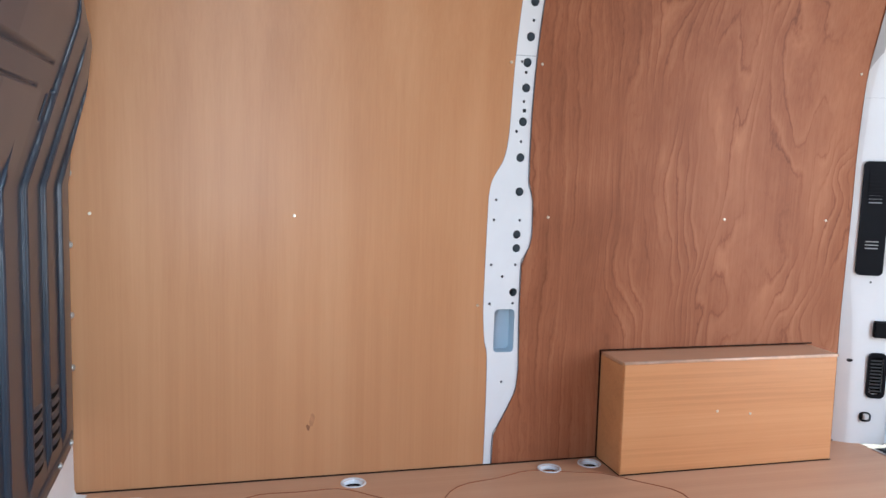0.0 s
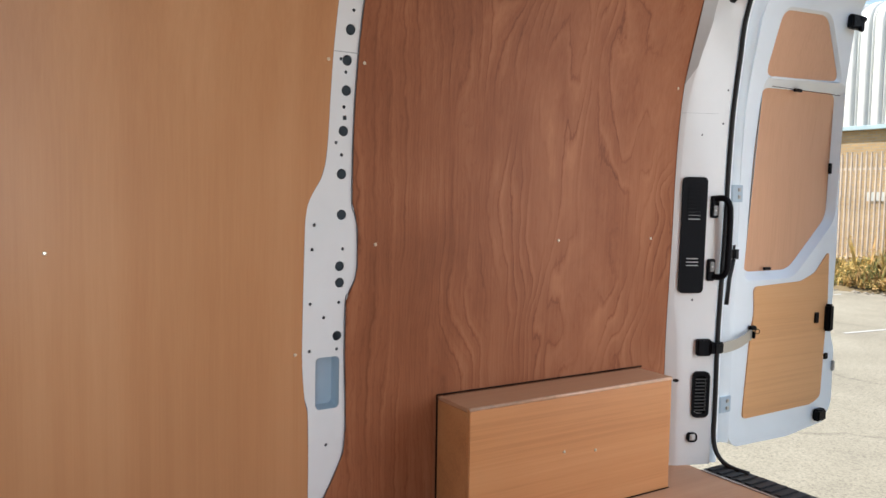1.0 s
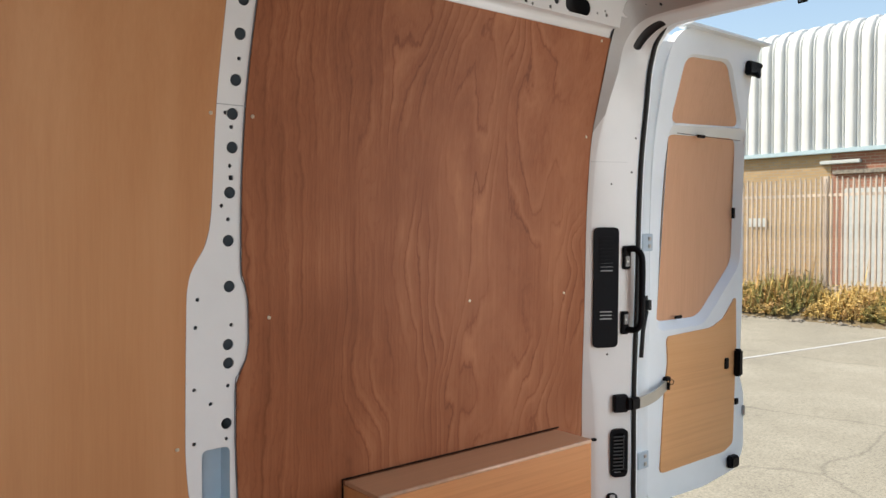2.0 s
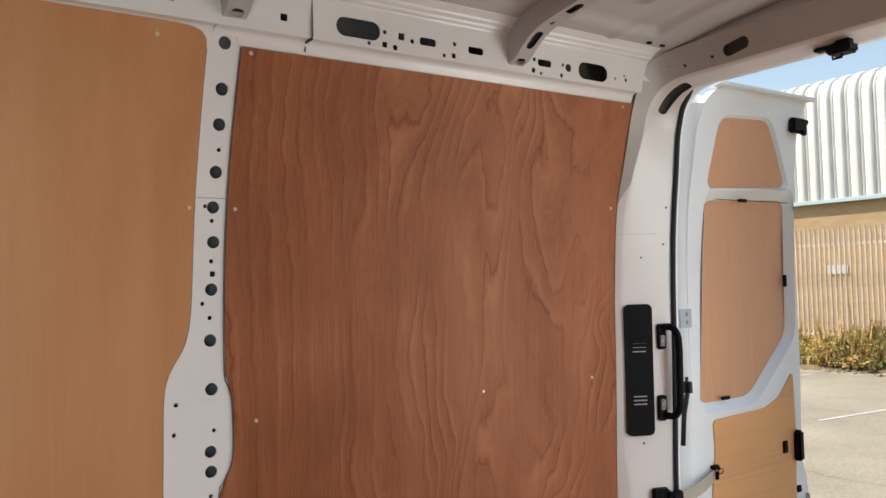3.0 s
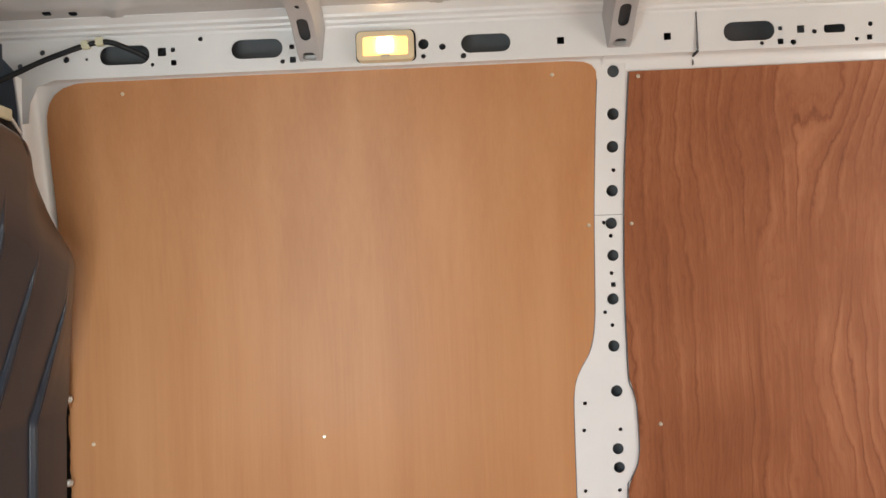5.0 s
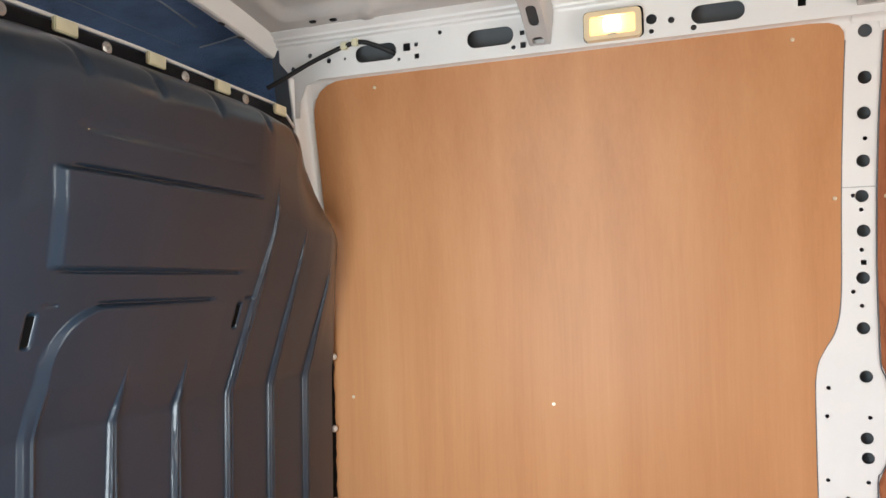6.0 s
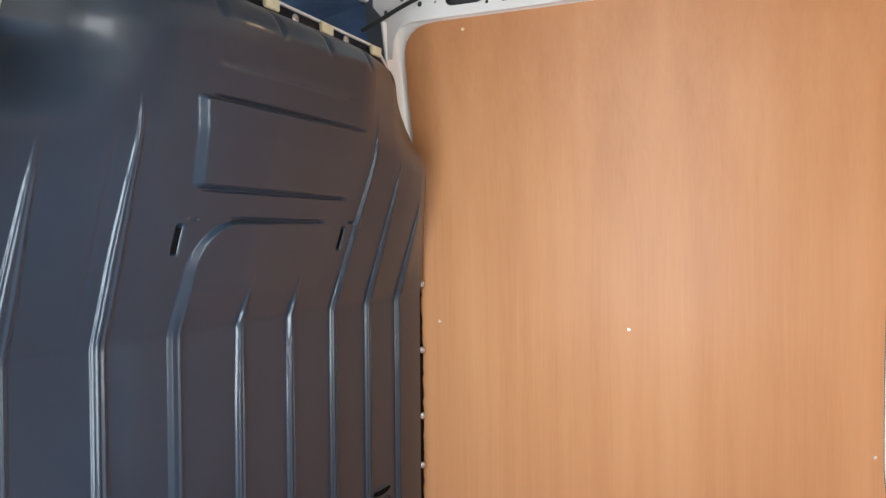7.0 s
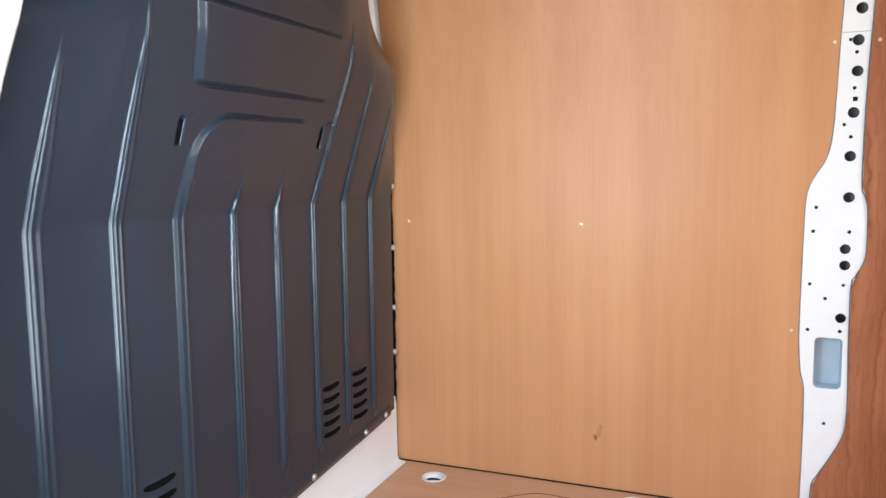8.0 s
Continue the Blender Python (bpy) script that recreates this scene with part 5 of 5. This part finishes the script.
    part("strap", bm, M_STEEL, k, "bent steel strap")
    part("boot", block(a.x - 0.010, a.x + 0.040, a.y - 0.012, a.y + 0.012, a.z - 0.022, a.z + 0.020, 0.005), M_BLACK, k, "black rubber boot")
    part("clip", block(b.x - 0.012, b.x + 0.018, b.y - 0.010, b.y + 0.01, b.z + 0.016, b.z + 0.032, 0.003), M_BLACK, k)
    part("clip", block(b.x + 0.004, b.x + 0.012, b.y - 0.010, b.y + 0.01, b.z - 0.018, b.z + 0.010, 0.002), M_BLACK, k)
    loop = [(b.x + 0.028 + 0.014 * math.cos(q), b.y - 0.004, b.z + 0.008 + 0.009 * math.sin(q)) for q in [radians(24 * i) for i in range(15)]]
    part("pull_ring", tube(loop, 0.0016, 6, cyclic=True), M_BLACK, k, "thin wire ring", True)
    # rubber stop on the jamb
    d = Vector((4.214, -0.092, 0.79))
    stop = empty("rubber_buffer", "black rubber door buffer with a tapering stalk", "buffer")
    part("head", block(d.x, d.x + 0.045, d.y - 0.015, d.y + 0.02, d.z - 0.034, d.z + 0.034, 0.016), M_RUBBER, stop)
    part("stalk", tube([(d.x + 0.02, d.y, d.z - 0.02), (d.x + 0.005, d.y + 0.004, d.z - 0.09), (d.x - 0.004, d.y + 0.006, d.z - 0.19)], 0.008, 8), M_RUBBER, stop, "", True)
    # seal round the doorway
    path = [Vector((4.175, -0.24, 0.006)), Vector((4.166, -0.155, 0.012)), Vector((4.163, -0.108, 0.045))]
    for s in [0.10, 0.2, 0.35, 0.5] + [0.6 + 0.1 * i for i in range(9)] + [1.46 + 0.05 * i for i in range(12)] + [2.1 + 0.2 * i for i in range(6)]:
        k2 = min(1.0, max(0.0, (s - 1.70) / 0.2))
        path.append(edge_at(s, 3) + Vector((0.012 + 0.016 * k2, 0, 0)) + outward(s) * (-0.006 + 0.028 * k2))
    seal = tagged(part("door_seal", tube(spline(path, 4), 0.0085, 10), M_RUBBER, None, "", True), "black rubber seal round the rear doorway", "door seal")
    for y in (-0.70, -0.955):
        p = empty("striker", "black door lock striker under the rear header", "striker", group="strikers under the header")
        part("body", block(4.112, 4.165, y - 0.048, y + 0.016, 1.738, 1.766, 0.006), M_BLACK, p)
        part("tongue", block(4.118, 4.15, y + 0.012, y + 0.052, 1.756, 1.766, 0.003), M_BLACK, p)
        part("cap", block(4.108, 4.14, y - 0.052, y - 0.012, 1.760, 1.770, 0.003), M_BLACK, p)
        part("loop", tube([(4.13, y - 0.02, 1.742), (4.13, y - 0.02, 1.728), (4.13, y + 0.005, 1.728), (4.13, y + 0.005, 1.742)], 0.0035, 6), M_BLACK, p)


M_GREYSLAT = plain("dark_grey_plastic", (0.050, 0.052, 0.055), 0.45)
M_BLACKSLAT = plain("black_slat_plastic", (0.006, 0.006, 0.008), 0.7, spec=0.15)
build_pillar_fittings()


# ---- roof rail fittings ----
def emitter(name, colour, strength):
    m, t, bsdf, add, link = node_kit(name)
    bsdf.inputs["Base Color"].default_value = (*colour, 1)
    bsdf.inputs["Emission Color"].default_value = (*colour, 1)
    bsdf.inputs["Emission Strength"].default_value = strength
    bsdf.inputs["Roughness"].default_value = 0.3
    return m


def build_lamp():
    lamp = empty("interior_lamp", "lit interior lamp with cream bezel and amber glow", "lamp")
    x0, x1, z0, z1 = 2.068, 2.204, 1.748, 1.818
    cx, cz = (x0 + x1) / 2, (z0 + z1) / 2
    place = lambda off: (lambda u, v, d: Vector((u, RAIL_Y - off + d, v)))
    part("bezel", sheet(slot(cx, cz, x1 - x0, z1 - z0, 0.012), [slot(cx, cz - 0.001, 0.108, 0.046, 0.006)], place(0.022), 0.022), M_CREAM, lamp, "cream plastic bezel")
    part("gasket", sheet(slot(cx, cz + 0.004, x1 - x0 + 0.008, z1 - z0 + 0.006, 0.013), [], place(0.004), 0.004), M_BLACK, lamp, "black gasket")
    part("lens", sheet(slot(cx, cz - 0.001, 0.108, 0.046, 0.006), [], place(0.012), 0.003), emitter("amber_lens", (1.0, 0.62, 0.24), 0.55), lamp, "amber glowing lens")
    part("bulb", block(cx - 0.020, cx + 0.018, RAIL_Y - 0.0195, RAIL_Y - 0.012, cz - 0.013, cz + 0.019, 0.0035), emitter("lit_bulb", (1.0, 0.78, 0.50), 10.0), lamp, "bright bulb")
    part("switch", block(cx - 0.012, cx + 0.012, RAIL_Y - 0.024, RAIL_Y - 0.014, cz - 0.027, cz - 0.021, 0.002), M_GREYLINE, lamp)


def build_cable():
    path = spline([(1.19, -0.20, 1.72), (1.235, -0.185, 1.745), (1.30, -0.168, 1.782), (1.37, -0.168, 1.806), (1.43, -0.168, 1.823), (1.47, -0.166, 1.825), (1.51, -0.158, 1.811), (1.545, -0.145, 1.795), (1.56, -0.12, 1.785)], 7)
    c = empty("cable", "black taped cable running from the cab into a rail slot", "cable")
    part("sheath", tube(path, 0.0065, 10), M_RUBBER, c, "", True)
    for i in (26, 31):
        p = path[i]
        part("tape", block(p.x - 0.010, p.x + 0.010, p.y - 0.009, p.y + 0.009, p.z - 0.009, p.z + 0.010, 0.003), M_FOAM, c, "cream tape")


M_CREAM = plain("cream_plastic", (0.72, 0.58, 0.38), 0.45)
build_lamp()
build_cable()


# ---- outside ----
GROUND = -0.55


def asphalt(name):
    """Bleached asphalt: fine stone speckle, broad worn patches and a few hairline cracks."""
    m, t, bsdf, add, link = node_kit(name)
    v = mapped(t, add, link, (1, 1, 1))
    patch = add("ShaderNodeTexNoise", Scale=0.55, Detail=6.0, Roughness=0.65)
    grit = add("ShaderNodeTexNoise", Scale=70.0, Detail=3.0, Roughness=0.7)
    bend = add("ShaderNodeTexNoise", Scale=1.4, Detail=4.0)
    link(v, patch.inputs["Vector"]), link(v, grit.inputs["Vector"]), link(v, bend.inputs["Vector"])
    warp = add("ShaderNodeMix")
    warp.data_type = "VECTOR"
    warp.inputs["Factor"].default_value = 0.35
    link(v, warp.inputs[4]), link(bend.outputs["Color"], warp.inputs[5])
    crack = add("ShaderNodeTexVoronoi", Scale=0.42)
    crack.feature = "DISTANCE_TO_EDGE"
    link(warp.outputs[1], crack.inputs["Vector"])
    base = ramp(t, [(0.30, (0.205, 0.190, 0.145)), (0.52, (0.265, 0.245, 0.185)), (0.70, (0.315, 0.292, 0.225))])
    link(patch.outputs[0], base.inputs[0])
    speck = ramp(t, [(0.32, (0.62,) * 3), (0.5, (1.0,) * 3), (0.68, (1.22,) * 3)])
    link(grit.outputs[0], speck.inputs[0])
    line = ramp(t, [(0.0, (0.74,) * 3), (0.008, (1.0,) * 3)])
    link(crack.outputs["Distance"], line.inputs[0])
    last = base.outputs[0]
    for other in (speck, line):
        mul = add("ShaderNodeMix")
        mul.data_type, mul.blend_type = "RGBA", "MULTIPLY"
        mul.inputs["Factor"].default_value = 1.0
        link(last, mul.inputs[6]), link(other.outputs[0], mul.inputs[7])
        last = mul.outputs[2]
    link(last, bsdf.inputs["Base Color"])
    bsdf.inputs["Roughness"].default_value = 0.92
    b = add("ShaderNodeBump", Strength=0.6, Distance=0.004)
    link(grit.outputs[0], b.inputs["Height"]), link(b.outputs[0], bsdf.inputs["Normal"])
    return m


M_ASPHALT = asphalt("sun_bleached_asphalt")
M_LINE = plain("white_road_paint", (0.46, 0.46, 0.43), 0.8, vary=0.12, scale=14)
M_KERB = plain("weathered_concrete", (0.27, 0.24, 0.19), 0.95, vary=0.35, scale=14)
M_SOIL = plain("dry_verge_soil", (0.16, 0.12, 0.06), 0.95, vary=0.35, scale=2.5, bump=0.8, fine=30)
M_CLAD = plain("white_corrugated_cladding", (0.66, 0.68, 0.65), 0.5, vary=0.07, scale=0.8)
M_TRIM = plain("pale_blue_cladding_trim", (0.42, 0.55, 0.58), 0.5)
M_FENCE = plain("weathered_galvanised_steel", (0.62, 0.52, 0.42), 0.65, metal=0.05, vary=0.25, scale=1.5)
M_DOORWHITE = plain("white_building_door", (0.52, 0.55, 0.52), 0.5)


def brick_material(name, a, b, mortar):
    m, t, bsdf, add, link = node_kit(name)
    br = add("ShaderNodeTexBrick")
    mp = add("ShaderNodeMapping")
    mp.inputs["Rotation"].default_value = (0, radians(90), radians(90))
    pos = add("ShaderNodeTexCoord")
    sep, com = add("ShaderNodeSeparateXYZ"), add("ShaderNodeCombineXYZ")
    link(pos.outputs["Object"], sep.inputs[0])
    link(sep.outputs[1], com.inputs[0]), link(sep.outputs[2], com.inputs[1])
    link(com.outputs[0], br.inputs["Vector"])
    br.inputs["Color1"].default_value, br.inputs["Color2"].default_value, br.inputs["Mortar"].default_value = (*a, 1), (*b, 1), (*mortar, 1)
    br.inputs["Scale"].default_value = 1.0
    br.inputs["Brick Width"].default_value, br.inputs["Row Height"].default_value, br.inputs["Mortar Size"].default_value = 0.225, 0.075, 0.008
    link(br.outputs["Color"], bsdf.inputs["Base Color"])
    bsdf.inputs["Roughness"].default_value = 0.9
    return m


M_BUFF = brick_material("buff_brick", (0.46, 0.315, 0.155), (0.38, 0.255, 0.125), (0.33, 0.29, 0.22))
M_REDBRICK = brick_material("red_brick", (0.34, 0.15, 0.09), (0.28, 0.12, 0.075), (0.34, 0.27, 0.2))


def build_ground():
    me = mesh_of("ground", [(-400, -400, GROUND), (500, -400, GROUND), (500, 400, GROUND), (-400, 400, GROUND)], [(0, 1, 2, 3)], False)
    tagged(put("ground", me, M_ASPHALT), "sun-bleached pale asphalt car park", "ground", kind="structure")
    for x0, y0, x1, y1 in ((10.6, 3.22, 15.6, 2.62), (11.6, 5.9, 14.3, 5.5)):
        d = Vector((x1 - x0, y1 - y0, 0)).normalized() * 1
        n = Vector((-d.y, d.x, 0)) * 0.028
        vs = [Vector((x0, y0, 0)) + n, Vector((x0, y0, 0)) - n, Vector((x1, y1, 0)) - n, Vector((x1, y1, 0)) + n]
        bm = bmesh.new()
        lo = [bm.verts.new((v.x, v.y, GROUND + 0.0)) for v in vs]
        hi = [bm.verts.new((v.x, v.y, GROUND + 0.004)) for v in vs]
        bm.faces.new(hi)
        for i in range(4):
            bm.faces.new((lo[i], lo[(i + 1) % 4], hi[(i + 1) % 4], hi[i]))
        tagged(part("parking_line", bm, M_LINE), "worn white painted parking bay line on asphalt", "road marking", kind="structure", group="parking lines")


KERB_X, FENCE_X = 15.0, 16.6


def build_verge():
    bm = bmesh.new()
    rng = random.Random(5)
    rows = []
    for i in range(120):
        y = -12 + 0.35 * i
        w = 0.1 * math.sin(y * 1.7) + 0.06 * rng.random()
        rows.append([bm.verts.new(p) for p in ((KERB_X - 0.25 + w, y, GROUND - 0.02), (KERB_X + w, y, GROUND + 0.05 + 0.03 * rng.random()), (KERB_X + 0.6, y, GROUND + 0.12 + 0.05 * rng.random()), (FENCE_X, y, GROUND + 0.16), (FENCE_X + 6, y, GROUND + 0.1))])
    for a, b in zip(rows, rows[1:]):
        for i in range(4):
            bm.faces.new((a[i], a[i + 1], b[i + 1], b[i]))
    tagged(part("verge", bm, M_SOIL, None, "", True), "dry earth bank along the car park edge", "verge", kind="structure")
    stone = bmesh.new()
    for i in range(260):
        y = -4 + 0.07 * i + rng.random() * 0.1
        s = 0.015 + 0.045 * rng.random() ** 2
        x = KERB_X - 0.34 + 0.40 * rng.random()
        k = len(stone.verts)
        r = bmesh.ops.create_icosphere(stone, subdivisions=1, radius=s)
        for v in r["verts"]:
            v.co = Vector((x + v.co.x * (1 + 0.5 * rng.random()), y + v.co.y * (1.1 + 0.7 * rng.random()), GROUND + 0.01 + v.co.z * (0.5 + 0.4 * rng.random())))
    tagged(part("rubble_edge", stone, M_KERB), "broken pale stones along the verge edge", "rubble", kind="stuff")
    # weeds: thin stalks with small leaves and seed heads, in clumps of uneven height
    cols = (((0.62, 0.44, 0.15), 3.1, "dry yellow grass and weeds along the fence"), ((0.26, 0.25, 0.08), 8.3, "green weeds along the fence"), ((0.50, 0.31, 0.12), 5.2, "rust brown dock weeds along the fence"))
    for c, (col, seed, label) in enumerate(cols):
        verts, faces = [], []
        for i in range((9500, 6000, 5600)[c]):
            y = -3 + 16 * rng.random()
            clump = noise.noise((y * 0.8, seed, 0.3)) + 0.5 * noise.noise((y * 3.1, seed, 4.0))
            if clump < -0.22 + 0.1 * c:
                continue
            x = KERB_X - 0.08 + 1.85 * rng.random() ** 0.8
            tall = 0.35 + 0.65 * min(1, (x - KERB_X) / 0.9)
            h = (0.16 + 0.48 * rng.random() ** 1.4) * (0.75 + 1.1 * max(0, clump)) * tall
            if c != 1 and rng.random() < 0.015:
                h *= 2.2
            z = GROUND + 0.06
            for j in range(2):
                a = rng.random() * math.pi
                dx, dy = 0.007 * math.cos(a), 0.007 * math.sin(a)
                lx, ly = (rng.random() - 0.5) * 0.55 * h, (rng.random() - 0.5) * 0.55 * h
                k = len(verts)
                verts += [(x - dx, y - dy, z), (x + dx, y + dy, z), (x + lx * 0.4 + dx, y + ly * 0.4 + dy, z + h * 0.6), (x + lx, y + ly, z + h)]
                faces += [(k, k + 1, k + 2), (k, k + 2, k + 3)]
                for q in range(4):
                    k = len(verts)
                    f = 0.25 + 0.75 * rng.random()
                    px, py, pz = x + lx * f * f, y + ly * f * f, z + h * f
                    s = 0.014 + 0.024 * rng.random()
                    b1, b2 = rng.random() * 6.28, rng.random() - 0.2
                    ex, ey = math.cos(b1) * s * 2.2, math.sin(b1) * s * 2.2
                    verts += [(px, py, pz), (px + ex * 0.5 - ey * 0.3, py + ey * 0.5 + ex * 0.3, pz + s * b2), (px + ex, py + ey, pz + s * 1.6 * b2 - s * 0.3), (px + ex * 0.5 + ey * 0.3, py + ey * 0.5 - ex * 0.3, pz + s * b2 * 0.6)]
                    faces.append((k, k + 1, k + 2, k + 3))
        m = plain("weed_leaf", col, 0.85, vary=0.45, scale=9)
        tagged(put("weeds", mesh_of("weeds", verts, faces, False), m), label, "weeds", kind="stuff")


def build_fence():
    f = empty("palisade_fence", "tall weathered steel palisade fence behind dry weeds", "fence")
    top, foot = 1.96, GROUND + 0.1
    bm = bmesh.new()
    sec = [(-0.022, 0.014), (-0.011, -0.010), (0.011, -0.010), (0.022, 0.014)]
    zs = (foot, top - 0.10, top)
    rows = [[bm.verts.new((x, y * (0.35 if z == top else 1), z)) for y, x in sec] for z in zs]
    for a, b in zip(rows, rows[1:]):
        for i in range(3):
            bm.faces.new((a[i], a[i + 1], b[i + 1], b[i]))
    rows2 = [[bm.verts.new((x + 0.004, y * (0.35 if z == top else 1), z)) for y, x in sec] for z in zs]
    for a, b in zip(rows2, rows2[1:]):
        for i in range(3):
            bm.faces.new((a[i], b[i], b[i + 1], a[i + 1]))
    me = bpy.data.meshes.new("pale")
    bm.to_mesh(me)
    bm.free()
    me.materials.append(M_FENCE)
    for i in range(186):
        ob = new("pale", me)
        ob.parent = f
        ob.location = (FENCE_X, -3.0 + 0.098 * i, 0.02 * math.sin(i * 1.7))
    for z in (top - 0.32, foot + 0.35):
        part("rail", block(FENCE_X + 0.015, FENCE_X + 0.06, -3.1, 15.3, z - 0.025, z + 0.025, 0.004), M_FENCE, f)
    for i in range(7):
        y = 4.97 + 2.74 * (i - 3)
        part("post", block(FENCE_X + 0.06, FENCE_X + 0.11, y - 0.05, y + 0.05, foot - 0.2, top + 0.03, 0.004), M_FENCE, f)


def build_warehouse():
    b = empty("warehouse", "industrial unit with white corrugated cladding over buff and red brick", "building")
    x, zb, ze, pitch = 22.0, 3.0, 6.2, 0.37
    y0, y1 = -30.0, 45.0
    n = int((y1 - y0) / pitch)
    # one cladding profile: broad rounded rib and narrow valley, bent back over the eaves
    across = []
    for i in range(n):
        y = y0 + pitch * i
        for s, d in ((0.0, 0.0), (0.05, 0.0), (0.08, 0.045), (0.15, 0.05), (0.18, 0.01), (0.22, 0.0), (0.26, 0.07), (0.34, 0.10), (0.44, 0.108), (0.72, 0.108), (0.84, 0.095), (0.92, 0.06), (0.96, 0.01)):
            across.append((y + pitch * s, d))
    r = 0.55
    along = [(0.0, zb), (0.0, zb + 1.5), (0.0, ze - r)] + [(r - r * math.cos(radians(a)), ze - r + r * math.sin(radians(a))) for a in (20, 40, 60, 80)] + [(6.0, ze + 0.5)]
    norms = [(-1, 0), (-1, 0), (-1, 0)] + [(-math.cos(radians(a)), math.sin(radians(a))) for a in (20, 40, 60, 80)] + [(-0.1, 1)]
    verts, faces = [], []
    for (dx, z), (nx, nz) in zip(along, norms):
        for y, d in across:
            verts.append((x + 0.1 + dx + nx * d, y, z + nz * d))
    m = len(across)
    for i in range(len(along) - 1):
        for j in range(m - 1):
            a = i * m + j
            faces.append((a, a + 1, a + m + 1, a + m))
    part_me = mesh_of("cladding", verts, faces)
    put("cladding", part_me, M_CLAD, b, "white corrugated steel sheeting")
    part("drip_trim", block(x - 0.03, x + 0.12, y0, y1, zb - 0.10, zb + 0.01, 0.01), M_TRIM, b, "pale blue metal trim")
    part("soffit", block(x + 0.125, x + 0.6, y0, y1, zb + 0.002, zb + 0.04), M_CLAD, b)
    part("buff_wall", block(x + 0.14, x + 0.8, 7.35, y1, GROUND, zb), M_BUFF, b, "buff brick wall")
    part("red_wall", block(x + 0.14, x + 0.8, y0, 7.34, GROUND, zb), M_REDBRICK, b, "red brick wall")
    part("door", block(x + 0.07, x + 0.15, 5.2, 7.0, GROUND, 2.0, 0.02), M_DOORWHITE, b, "white steel door")
    part("sign", block(x + 0.10, x + 0.138, 9.05, 9.6, 1.03, 1.27, 0.01), M_DOORWHITE, b, "plain white board")
    part("light_bar", block(x + 0.02, x + 0.138, 6.6, 7.6, 2.62, 2.72, 0.02), M_DOORWHITE, b, "white wall lamp housing")
    part("ledge", block(x + 0.07, x + 0.139, y0, 7.3, 2.36, 2.46, 0.01), M_KERB, b, "projecting brick course")


build_ground()
build_verge()
build_fence()
build_warehouse()
